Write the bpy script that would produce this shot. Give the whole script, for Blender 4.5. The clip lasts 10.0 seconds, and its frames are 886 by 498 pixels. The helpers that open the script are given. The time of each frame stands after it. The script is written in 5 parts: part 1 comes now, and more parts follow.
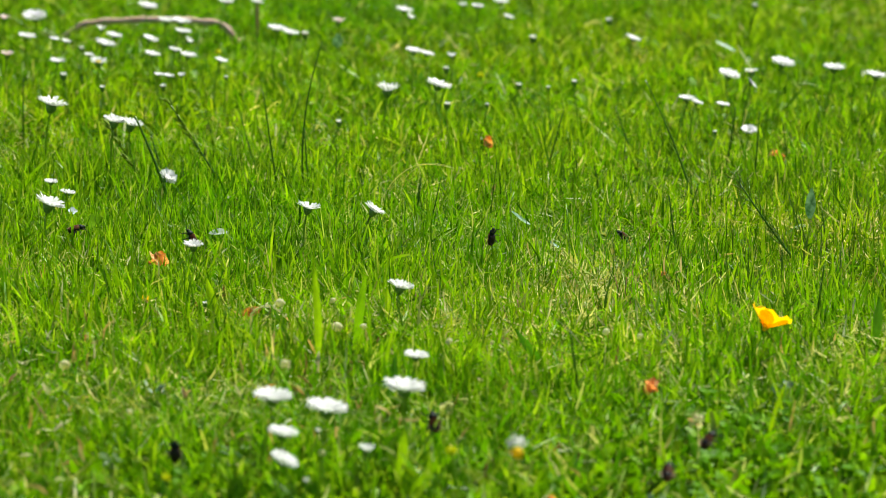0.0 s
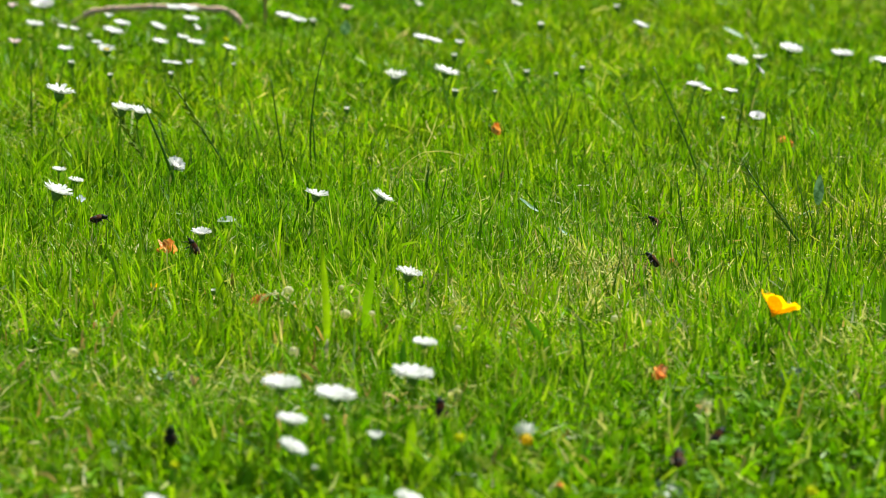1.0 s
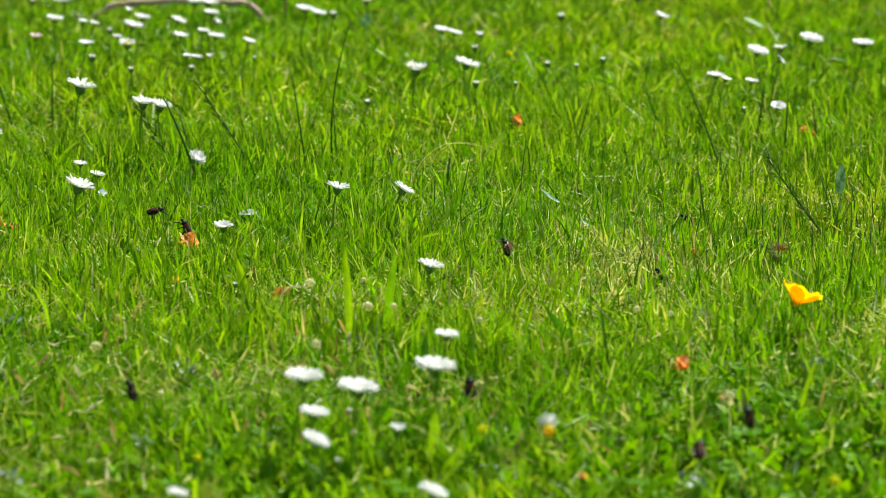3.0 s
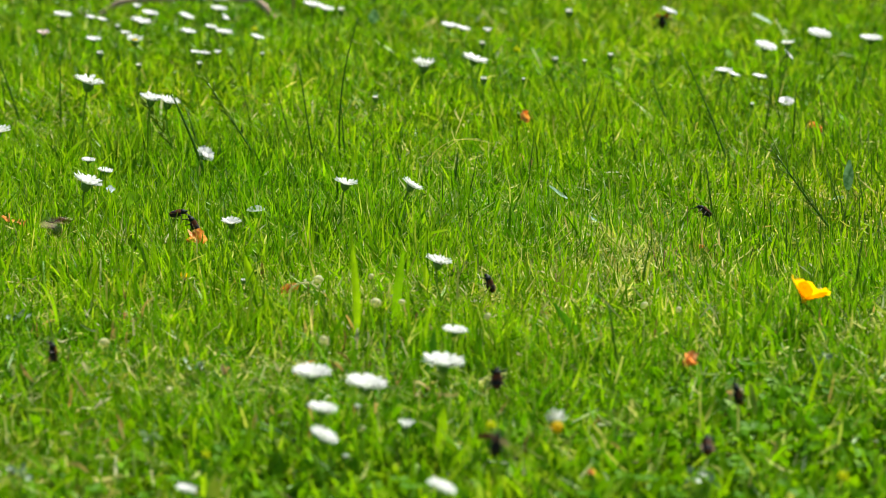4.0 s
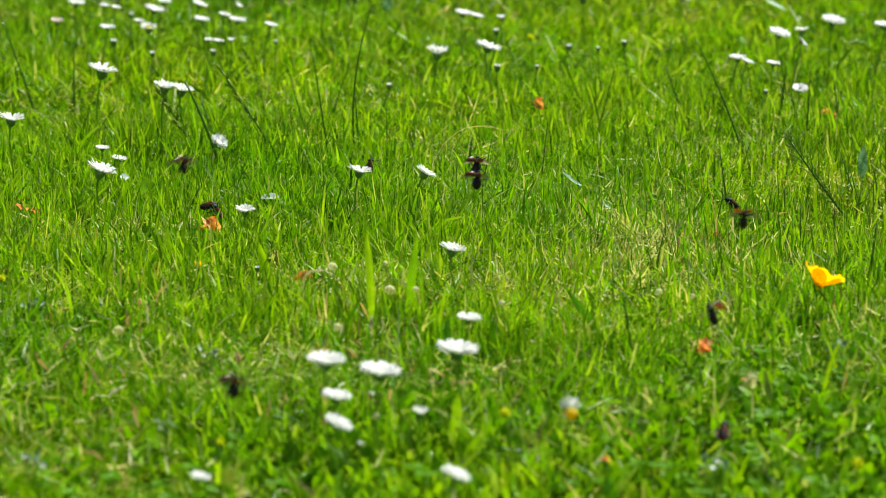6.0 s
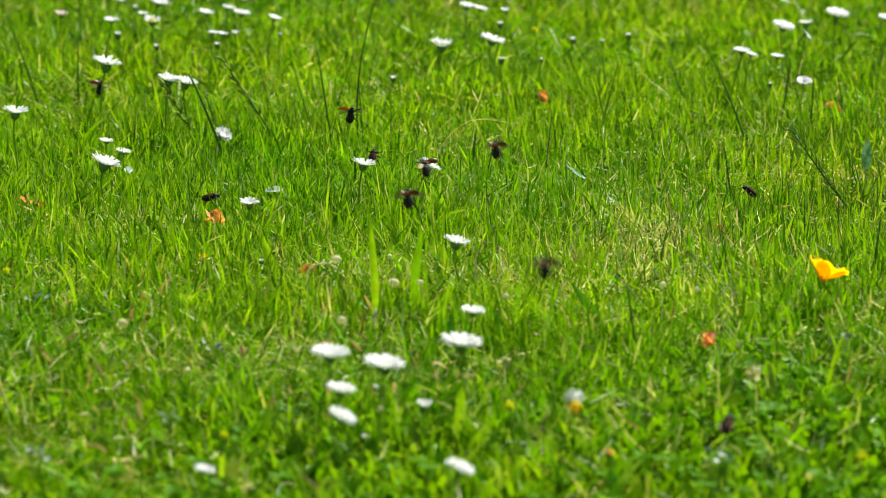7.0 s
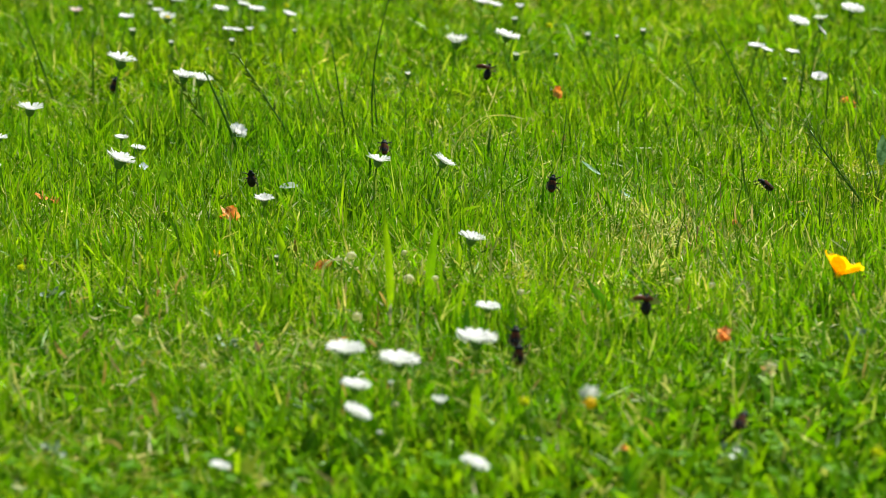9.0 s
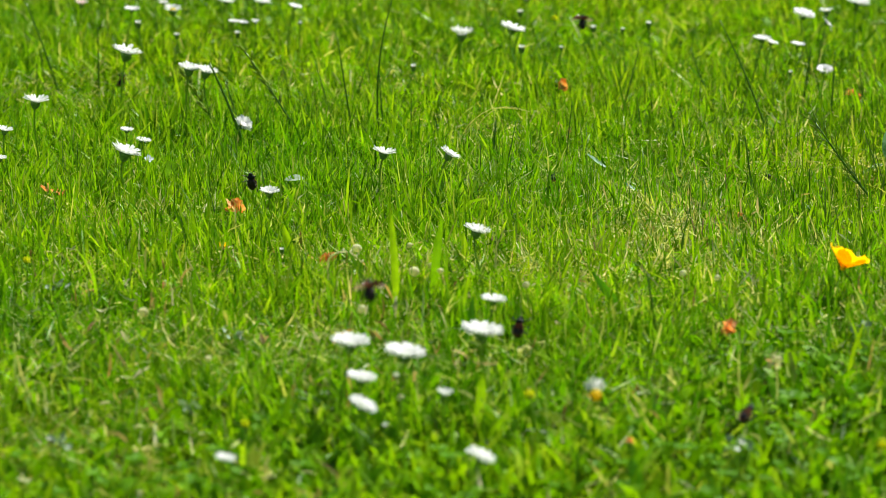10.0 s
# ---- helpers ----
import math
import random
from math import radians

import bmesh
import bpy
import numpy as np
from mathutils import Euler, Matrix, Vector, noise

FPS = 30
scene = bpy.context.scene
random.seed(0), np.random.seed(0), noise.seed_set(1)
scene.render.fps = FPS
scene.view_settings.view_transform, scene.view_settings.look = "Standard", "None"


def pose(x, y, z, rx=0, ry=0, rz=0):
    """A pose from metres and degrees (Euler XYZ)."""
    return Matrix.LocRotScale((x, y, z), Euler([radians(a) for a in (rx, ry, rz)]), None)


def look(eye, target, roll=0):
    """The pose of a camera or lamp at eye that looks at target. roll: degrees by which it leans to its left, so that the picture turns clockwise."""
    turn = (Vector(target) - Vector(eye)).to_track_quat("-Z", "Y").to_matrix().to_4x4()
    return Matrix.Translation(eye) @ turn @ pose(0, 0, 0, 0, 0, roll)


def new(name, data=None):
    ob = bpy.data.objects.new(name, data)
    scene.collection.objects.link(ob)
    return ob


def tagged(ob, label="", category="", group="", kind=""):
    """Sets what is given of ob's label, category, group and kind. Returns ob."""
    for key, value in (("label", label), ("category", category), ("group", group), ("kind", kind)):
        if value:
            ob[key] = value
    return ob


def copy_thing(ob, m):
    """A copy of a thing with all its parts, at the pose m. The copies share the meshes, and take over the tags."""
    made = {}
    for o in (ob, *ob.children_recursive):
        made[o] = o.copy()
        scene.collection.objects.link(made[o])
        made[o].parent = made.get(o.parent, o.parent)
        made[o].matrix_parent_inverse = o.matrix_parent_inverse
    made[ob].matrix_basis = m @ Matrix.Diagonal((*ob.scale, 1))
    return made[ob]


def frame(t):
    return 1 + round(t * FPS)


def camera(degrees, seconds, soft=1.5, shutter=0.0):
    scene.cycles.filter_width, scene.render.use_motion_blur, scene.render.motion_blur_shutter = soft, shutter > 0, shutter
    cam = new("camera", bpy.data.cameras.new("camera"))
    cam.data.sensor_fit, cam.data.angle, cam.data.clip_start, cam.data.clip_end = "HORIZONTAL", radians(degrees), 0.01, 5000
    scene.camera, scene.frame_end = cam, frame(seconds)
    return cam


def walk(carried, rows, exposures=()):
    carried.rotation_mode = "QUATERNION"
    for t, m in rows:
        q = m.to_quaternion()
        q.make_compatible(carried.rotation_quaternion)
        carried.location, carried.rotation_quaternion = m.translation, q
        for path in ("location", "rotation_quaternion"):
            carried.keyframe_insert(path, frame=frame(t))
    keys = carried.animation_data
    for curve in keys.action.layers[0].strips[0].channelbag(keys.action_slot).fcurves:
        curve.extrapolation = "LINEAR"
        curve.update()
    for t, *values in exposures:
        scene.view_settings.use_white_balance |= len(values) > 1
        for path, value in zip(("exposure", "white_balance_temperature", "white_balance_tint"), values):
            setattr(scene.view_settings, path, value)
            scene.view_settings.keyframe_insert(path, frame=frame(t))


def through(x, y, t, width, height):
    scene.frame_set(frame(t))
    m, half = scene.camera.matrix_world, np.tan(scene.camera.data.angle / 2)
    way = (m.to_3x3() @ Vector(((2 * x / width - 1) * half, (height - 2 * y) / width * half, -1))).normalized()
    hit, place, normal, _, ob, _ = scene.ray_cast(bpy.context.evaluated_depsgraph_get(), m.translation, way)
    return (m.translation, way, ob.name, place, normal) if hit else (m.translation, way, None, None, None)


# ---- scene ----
cam = camera(14.89, 10.0, soft=0.6, shutter=0.5)
cam.data.dof.use_dof = True          # long lens, wide open: shallow focus
cam.data.dof.focus_distance = 2.48
cam.data.dof.aperture_fstop = 12.3
EYE = 0.52
PATH = [  # seconds, tilt, lean, turn: a long lens swung slowly on its stand
    (0.0, 78.499, -0.719, 0.146),
    (0.5, 78.336, -0.650, 0.197),
    (1.0, 78.279, -0.582, 0.260),
    (1.5, 78.259, -0.465, 0.321),
    (2.0, 78.229, -0.337, 0.401),
    (2.5, 78.179, -0.245, 0.486),
    (4.0, 78.074, -0.086, 0.668),
    (4.5, 78.031, -0.036, 0.747),
    (5.0, 77.977, -0.001, 0.800),
    (5.5, 77.923, 0.038, 0.840),
    (7.0, 77.739, 0.053, 0.949),
    (7.5, 77.716, 0.064, 0.980),
    (8.0, 77.725, 0.054, 1.031),
    (8.5, 77.703, 0.119, 1.104),
    (9.0, 77.673, 0.184, 1.180),
    (9.5, 77.612, 0.171, 1.234),
    (10.0, 77.546, 0.188, 1.272),
]
walk(cam, [(t, pose(0, 0, EYE, rx, ry, rz)) for t, rx, ry, rz in PATH], exposures=[(0.0, 0.94), (10.0, 0.94)])

# ---- light ----
SUN_AZ, SUN_EL = 36.0, 52.0          # degrees clockwise from +y, and above the horizon
world = bpy.data.worlds.new("sky")
scene.world = world
world.use_nodes = True
wn = world.node_tree.nodes
sky = wn.new("ShaderNodeTexSky")
sky.sky_type, sky.sun_disc = "NISHITA", False
sky.sun_elevation, sky.sun_rotation = radians(SUN_EL), radians(SUN_AZ)
world.node_tree.links.new(sky.outputs[0], wn["Background"].inputs[0])
wn["Background"].inputs[1].default_value = 0.050
sun = new("sun", bpy.data.lights.new("sun", "SUN"))
sun.data.energy, sun.data.angle, sun.data.color = 5.0, radians(0.5), (1.0, 0.97, 0.87)
sx, sy = math.sin(radians(SUN_AZ)) * math.cos(radians(SUN_EL)), math.cos(radians(SUN_AZ)) * math.cos(radians(SUN_EL))
sun.matrix_world = look((4 * sx, 4 * sy, 4 * math.sin(radians(SUN_EL))), (0, 0, 0))


# ---- materials ----
def nodes_of(name):
    m = bpy.data.materials.new(name)
    m.use_nodes = True
    nt = m.node_tree
    return m, nt, nt.nodes, nt.links, nt.nodes["Principled BSDF"]


def ramp(nt, fac, stops, constant=False):
    r = nt.nodes.new("ShaderNodeValToRGB")
    if constant:
        r.color_ramp.interpolation = "CONSTANT"
    el = r.color_ramp.elements
    while len(el) > 1:
        el.remove(el[-1])
    el[0].position, el[0].color = stops[0][0], (*stops[0][1], 1)
    for p, c in stops[1:]:
        e = el.new(p)
        e.color = (*c, 1)
    nt.links.new(fac, r.inputs[0])
    return r.outputs[0]


def noise_of(nt, scale, detail=3.0, rough=0.55, coords="Object"):
    tc = nt.nodes.new("ShaderNodeTexCoord")
    n = nt.nodes.new("ShaderNodeTexNoise")
    n.inputs["Scale"].default_value, n.inputs["Detail"].default_value = scale, detail
    n.inputs["Roughness"].default_value = rough
    nt.links.new(tc.outputs[coords], n.inputs["Vector"])
    return n.outputs["Fac"]


def mixed(nt, fac, a, b, blend="MIX"):
    mx = nt.nodes.new("ShaderNodeMix")
    mx.data_type, mx.blend_type = "RGBA", blend
    for sock, v in ((mx.inputs["Factor"], fac), (mx.inputs["A"], a), (mx.inputs["B"], b)):
        if isinstance(v, bpy.types.NodeSocket):
            nt.links.new(v, sock)
        elif isinstance(v, tuple):
            sock.default_value = (*v, 1)
        else:
            sock.default_value = v
    return mx.outputs["Result"]


def bumped(nt, bsdf, height, strength, distance=0.0005):
    b = nt.nodes.new("ShaderNodeBump")
    b.inputs["Strength"].default_value, b.inputs["Distance"].default_value = strength, distance
    nt.links.new(height, b.inputs["Height"])
    nt.links.new(b.outputs[0], bsdf.inputs["Normal"])


def leafy(name, stops, through=0.35, rough=0.38, tint=(1.25, 1.15, 0.5), island=True, tips=None, clump=0.0, patch=2.2, spec=0.5, patch_cols=((0.70, 0.85, 0.7), (1.22, 1.06, 0.9))):
    """Thin living tissue: a varied colour, gloss, and light that comes through it."""
    m, nt, ns, ln, b = nodes_of(name)
    if island:
        geo = ns.new("ShaderNodeNewGeometry")
        rnd = geo.outputs["Random Per Island"]
    else:
        oi = ns.new("ShaderNodeObjectInfo")
        rnd = oi.outputs["Random"]
    col = ramp(nt, rnd, stops)
    if patch:
        big = ramp(nt, noise_of(nt, patch, 3.0), [(0.34, patch_cols[0]), (0.66, patch_cols[1])])
        col = mixed(nt, 1.0, col, big, "MULTIPLY")
    if clump:
        mid = ramp(nt, noise_of(nt, clump, 2.0), [(0.36, (0.66, 0.72, 0.8)), (0.64, (1.25, 1.2, 1.0))])
        col = mixed(nt, 1.0, col, mid, "MULTIPLY")
    fine = ramp(nt, noise_of(nt, 160.0, 2.0), [(0.3, (0.75, 0.8, 0.7)), (0.7, (1.2, 1.15, 1.2))])
    col = mixed(nt, 1.0, col, fine, "MULTIPLY")
    if tips:
        at = ns.new("ShaderNodeAttribute")
        at.attribute_name = "along"
        edge = ramp(nt, at.outputs["Fac"], [(0.0, (0.35,) * 3), (0.22, (0.0,) * 3), (0.86, (0.0,) * 3), (1.0, (0.8,) * 3)])
        col = mixed(nt, edge, col, tips)
    ln.new(col, b.inputs["Base Color"])
    b.inputs["Roughness"].default_value = rough
    b.inputs["Specular IOR Level"].default_value = spec
    bumped(nt, b, noise_of(nt, 900.0, 2.0), 0.25, 0.0003)
    tr = ns.new("ShaderNodeBsdfTranslucent")
    ln.new(mixed(nt, 1.0, col, tint, "MULTIPLY"), tr.inputs[0])
    mx = ns.new("ShaderNodeMixShader")
    mx.inputs[0].default_value = through
    ln.new(b.outputs[0], mx.inputs[1])
    ln.new(tr.outputs[0], mx.inputs[2])
    ln.new(mx.outputs[0], ns["Material Output"].inputs[0])
    return m


def plain(name, c1, c2, rough=0.5, scale=400.0, metal=0.0, bump=0.3, spec=0.5, coat=0.0):
    m, nt, ns, ln, b = nodes_of(name)
    ln.new(ramp(nt, noise_of(nt, scale, 3.0), [(0.3, c1), (0.7, c2)]), b.inputs["Base Color"])
    b.inputs["Roughness"].default_value, b.inputs["Metallic"].default_value = rough, metal
    b.inputs["Specular IOR Level"].default_value, b.inputs["Coat Weight"].default_value = spec, coat
    bumped(nt, b, noise_of(nt, scale * 2.3, 3.0), bump, 0.0003)
    return m


GRASS = leafy("grass_blade", [(0.0, (0.05, 0.17, 0.003)), (0.10, (0.085, 0.26, 0.004)), (0.4, (0.15, 0.355, 0.004)), (0.72, (0.215, 0.425, 0.006)),
                              (0.96, (0.28, 0.475, 0.015)), (0.985, (0.36, 0.43, 0.12)), (1.0, (0.48, 0.48, 0.26))],
              through=0.45, rough=0.36, tips=(0.24, 0.34, 0.05), spec=0.08, clump=28.0)
MOSS = leafy("moss_shoot", [(0.0, (0.07, 0.14, 0.001)), (0.5, (0.19, 0.34, 0.001)), (0.8, (0.32, 0.44, 0.04)), (1.0, (0.48, 0.50, 0.16))], through=0.42, rough=0.5, spec=0.1, clump=28.0)
CULM = leafy("grass_stem", [(0.0, (0.05, 0.14, 0.004)), (0.6, (0.085, 0.21, 0.006)), (1.0, (0.15, 0.27, 0.015))], through=0.15, rough=0.4, spec=0.35)
SEED = leafy("seed_spikelet", [(0.0, (0.20, 0.34, 0.02)), (0.6, (0.30, 0.43, 0.05)), (1.0, (0.42, 0.46, 0.12))], through=0.45, rough=0.5, spec=0.2)
STRAW = leafy("dead_thatch", [(0.0, (0.25, 0.34, 0.03)), (0.4, (0.40, 0.48, 0.12)), (0.8, (0.56, 0.60, 0.30)), (1.0, (0.80, 0.80, 0.62))],
              through=0.48, rough=0.5, tint=(1.1, 1.0, 0.6), spec=0.1)
BLEACHED = leafy("bleached_straw", [(0.0, (0.34, 0.33, 0.04)), (0.3, (0.48, 0.46, 0.10)), (0.75, (0.60, 0.57, 0.20)), (1.0, (0.80, 0.77, 0.50))],
                 through=0.42, rough=0.55, tint=(1.1, 1.0, 0.65), spec=0.1, patch=0)
TANGLE = leafy("long_thin_blade", [(0.0, (0.04, 0.15, 0.002)), (0.35, (0.12, 0.33, 0.002)), (0.75, (0.21, 0.44, 0.003)), (0.92, (0.28, 0.45, 0.03)), (0.97, (0.42, 0.50, 0.20)), (1.0, (0.66, 0.67, 0.48))],
               through=0.45, rough=0.36, spec=0.08, clump=28.0)
SCRAP = leafy("withered_scrap", [(0.0, (0.12, 0.08, 0.03)), (0.2, (0.24, 0.15, 0.04)), (0.4, (0.48, 0.38, 0.12)), (0.6, (0.48, 0.31, 0.08)), (0.8, (0.46, 0.44, 0.22)), (1.0, (0.58, 0.56, 0.38))], through=0.4, rough=0.5, spec=0.1, tint=(1.05, 1.0, 0.8), patch=0)
BROAD = leafy("broad_leaf", [(0.0, (0.09, 0.26, 0.002)), (0.5, (0.16, 0.37, 0.002)), (1.0, (0.24, 0.45, 0.003))], through=0.4, rough=0.45, tint=(1.2, 1.15, 0.5), spec=0.06)
BLADE = leafy("broad_blade", [(0.0, (0.20, 0.46, 0.002)), (1.0, (0.33, 0.56, 0.003))], through=0.6, rough=0.4, spec=0.25, island=False, patch=0)
PETAL = leafy("daisy_ray", [(0.0, (0.74, 0.75, 0.76)), (1.0, (0.82, 0.83, 0.84))], through=0.46, rough=0.55, tint=(1.0, 1.0, 0.98), patch=0)
PINKRAY = leafy("pink_daisy_ray", [(0.0, (0.76, 0.56, 0.56)), (1.0, (0.82, 0.70, 0.68))], through=0.28, rough=0.55, tint=(1.0, 0.95, 0.95), patch=0)
DISC = leafy("daisy_disc", [(0.0, (0.84, 0.60, 0.010)), (1.0, (0.90, 0.70, 0.02))], through=0.6, rough=0.6, tint=(1.1, 1.05, 0.5), patch=0, spec=0.1, island=False)
CUP = plain("daisy_involucre", (0.08, 0.17, 0.018), (0.13, 0.25, 0.035), 0.55, 700.0)
STEM = leafy("daisy_stem", [(0.0, (0.18, 0.34, 0.02)), (1.0, (0.24, 0.42, 0.04))], through=0.4, rough=0.5, patch=0, spec=0.15)


def soil():
    m, nt, ns, ln, b = nodes_of("shaded_lawn_soil")
    # greens kept dark: the shade among grass blades is put into the soil colour
    fine = ramp(nt, noise_of(nt, 90.0, 6.0, 0.65), [(0.30, (0.018, 0.038, 0.003)), (0.5, (0.038, 0.085, 0.005)), (0.72, (0.080, 0.115, 0.014))])
    far = ramp(nt, noise_of(nt, 14.0, 6.0, 0.7), [(0.3, (0.020, 0.046, 0.001)), (0.55, (0.036, 0.074, 0.001)), (0.75, (0.062, 0.098, 0.002))])
    grow = ramp(nt, noise_of(nt, 0.9, 3.0), [(0.35, (0.35,) * 3), (0.6, (0.8,) * 3)])
    ln.new(mixed(nt, grow, fine, far), b.inputs["Base Color"])
    b.inputs["Roughness"].default_value = 0.9
    b.inputs["Specular IOR Level"].default_value = 0.05
    bumped(nt, b, noise_of(nt, 120.0, 6.0, 0.7), 0.8, 0.006)
    return m


SOIL = soil()


# ---- building helpers ----
def mesh_of(name, verts, faces, material, smooth=True):
    me = bpy.data.meshes.new(name)
    me.from_pydata([tuple(v) for v in verts], [], faces)
    me.materials.append(material)
    if smooth:
        me.shade_smooth()
    return me


def part(name, me, parent, m=None, label=""):
    ob = new(name, me)
    ob.parent = parent
    if m is not None:
        ob.matrix_basis = m
    return tagged(ob, label)


def thing(name, label, category, m, group="", kind=""):
    ob = new(name)
    ob.empty_display_size = 0.01
    ob.matrix_basis = m
    return tagged(ob, label, category, group, kind)


def tube(path, radii, sides=6, cap=True):
    """Verts and faces of a round rod along a path."""
    vs, fs = [], []
    path = [Vector(p) for p in path]
    n = len(path)
    ref = Vector((0.31, 0.95, 0.05))
    for i, p in enumerate(path):
        d = (path[min(i + 1, n - 1)] - path[max(i - 1, 0)]).normalized()
        u = d.cross(ref).normalized()
        w = d.cross(u)
        for k in range(sides):
            a = 2 * math.pi * k / sides
            vs.append(p + radii[i] * (math.cos(a) * u + math.sin(a) * w))
    for i in range(n - 1):
        for k in range(sides):
            a, b = i * sides + k, i * sides + (k + 1) % sides
            fs.append((a, b, b + sides, a + sides))
    if cap:
        fs.append(tuple(reversed(range(sides))))
        fs.append(tuple(range((n - 1) * sides, n * sides)))
    return vs, fs


def lathe(profile, sides=14, wobble=0.0, rng=None):
    """Verts and faces of a turned form round z; profile is (radius, z), from below to the top."""
    vs, fs = [], []
    for r, z in profile:
        for k in range(sides):
            a = 2 * math.pi * k / sides
            q = r * (1 + (rng.uniform(-wobble, wobble) if rng else 0))
            vs.append((q * math.cos(a), q * math.sin(a), z))
    for i in range(len(profile) - 1):
        for k in range(sides):
            a, b = i * sides + k, i * sides + (k + 1) % sides
            fs.append((a, b, b + sides, a + sides))
    fs.append(tuple(reversed(range(sides))))
    fs.append(tuple(range((len(profile) - 1) * sides, len(profile) * sides)))
    return vs, fs


def sheet(grid):
    """Petal or leaf tissue over a grid of points (rows of equal length); light passes through it once."""
    rows, cols = len(grid), len(grid[0])
    fs = [(i * cols + j, (i + 1) * cols + j, (i + 1) * cols + j + 1, i * cols + j + 1) for i in range(rows - 1) for j in range(cols - 1)]
    return [Vector(p) for r in grid for p in r], fs


def joined(pieces):
    vs, fs = [], []
    for v, f in pieces:
        o = len(vs)
        vs += list(v)
        fs += [tuple(i + o for i in q) for q in f]
    return vs, fs


def moved(piece, m):
    return [m @ Vector(v) for v in piece[0]], piece[1]


# ---- ground ----
def field(x, y, seed, size):
    """Smooth value noise in 0..1 over a plan, for arrays."""
    r = np.random.RandomState(seed).rand(64, 64)
    u, v = x / size + 17.3, y / size + 9.1
    i, j = np.floor(u).astype(int), np.floor(v).astype(int)
    a, b = u - i, v - j
    a, b = a * a * (3 - 2 * a), b * b * (3 - 2 * b)
    g = lambda p, q: r[p % 64, q % 64]
    return (g(i, j) * (1 - a) + g(i + 1, j) * a) * (1 - b) + (g(i, j + 1) * (1 - a) + g(i + 1, j + 1) * a) * b


def heave(x, y):
    """Small unevenness of the ground under the lawn."""
    return 0.012 * (field(x, y, 3, 0.35) - 0.5) + 0.005 * (field(x, y, 4, 0.11) - 0.5)


def ground_at(x, y):
    return float(heave(np.array([x]), np.array([y]))[0])


def ground():
    def steps(near, lo, hi, fine):
        c = list(np.arange(lo, hi + 1e-6, fine))
        g = fine
        while c[-1] < near:
            g *= 1.35
            c.append(c[-1] + g)
        g = fine
        while c[0] > -near:
            g *= 1.35
            c.insert(0, c[0] - g)
        return np.array(c)
    xs, ys = steps(400.0, -1.0, 1.0, 0.035), steps(400.0, 1.2, 5.2, 0.035)
    X, Y = np.meshgrid(xs, ys)
    fade = np.clip(1.5 - np.hypot(X, Y - 3) / 8.0, 0, 1)
    Z = heave(X, Y) * fade
    nx = len(xs)
    vs = np.stack([X.ravel(), Y.ravel(), Z.ravel()], 1).tolist()
    fs = [(j * nx + i, j * nx + i + 1, (j + 1) * nx + i + 1, (j + 1) * nx + i) for j in range(len(ys) - 1) for i in range(nx - 1)]
    g = new("ground", mesh_of("ground", vs, fs, SOIL))
    tagged(g, "uneven soil and moss under an unmown lawn, dark as self-shaded grass", "ground", kind="structure")


ground()


# ---- grass ----
def blades(name, x, y, length, width, lean, az, curl, material, twist=None, z0=None, cut=0.0, rows=5, prof=None, roll=0.8):
    """One mesh of many tapering, bending blades; the arguments are arrays over the blades. Each is rolled about its own length."""
    n = len(x)
    rs = np.random.RandomState(n % 9973)
    tt = np.linspace(0, 1, rows)
    prof = np.interp(tt, [0, 0.12, 0.55, 0.8, 1.0], [0.8, 1.0, 1.0, 0.72, 0.04]) if prof is None else np.array(prof)
    prof = np.tile(prof, (n, 1))
    blunt = rs.rand(n) < cut
    prof[blunt, -1] = 0.5
    bend = lean[:, None] + curl[:, None] * tt[None, :] ** 1.3
    step = np.diff(tt, prepend=0.0)[None, :] * length[:, None]
    out = np.cumsum(np.sin(bend) * step, 1)
    up = np.cumsum(np.cos(bend) * step, 1)
    z = (heave(x, y) if z0 is None else z0)[:, None] + up - 0.001
    cx, cy = x[:, None] + out * np.cos(az)[:, None], y[:, None] + out * np.sin(az)[:, None]
    sa = (az + math.pi / 2 if twist is None else az + math.pi / 2 + twist)[:, None]
    turn = (rs.normal(0, roll, n)[:, None] + rs.normal(0, 0.45, n)[:, None] * tt[None, :]) if roll else np.zeros((n, rows))
    c, d = np.cos(turn), np.sin(turn)
    lx, ly, lz = np.cos(az)[:, None] * np.cos(bend), np.sin(az)[:, None] * np.cos(bend), -np.sin(bend)
    half = prof * width[:, None] / 2
    hx, hy, hz = (c * np.cos(sa) + d * lx) * half, (c * np.sin(sa) + d * ly) * half, d * lz * half
    v = np.empty((n, rows, 2, 3), dtype=np.float32)
    v[:, :, 0] = np.stack([cx - hx, cy - hy, z - hz], -1)
    v[:, :, 1] = np.stack([cx + hx, cy + hy, z + hz], -1)
    quad = np.array([[2 * k, 2 * k + 1, 2 * k + 3, 2 * k + 2] for k in range(rows - 1)])
    idx = (np.arange(n)[:, None, None] * rows * 2 + quad[None]).reshape(-1).astype(np.int32)
    me = bpy.data.meshes.new(name)
    me.vertices.add(n * rows * 2)
    me.vertices.foreach_set("co", v.ravel())
    nf = n * (rows - 1)
    me.loops.add(nf * 4)
    me.loops.foreach_set("vertex_index", idx)
    me.polygons.add(nf)
    me.polygons.foreach_set("loop_start", np.arange(0, nf * 4, 4, dtype=np.int32))
    at = me.attributes.new("along", "FLOAT", "POINT")
    at.data.foreach_set("value", np.tile(np.repeat(tt, 2), n).astype(np.float32))
    me.materials.append(material)
    me.update(calc_edges=True)
    me.validate()
    me.shade_smooth()
    return new(name, me)


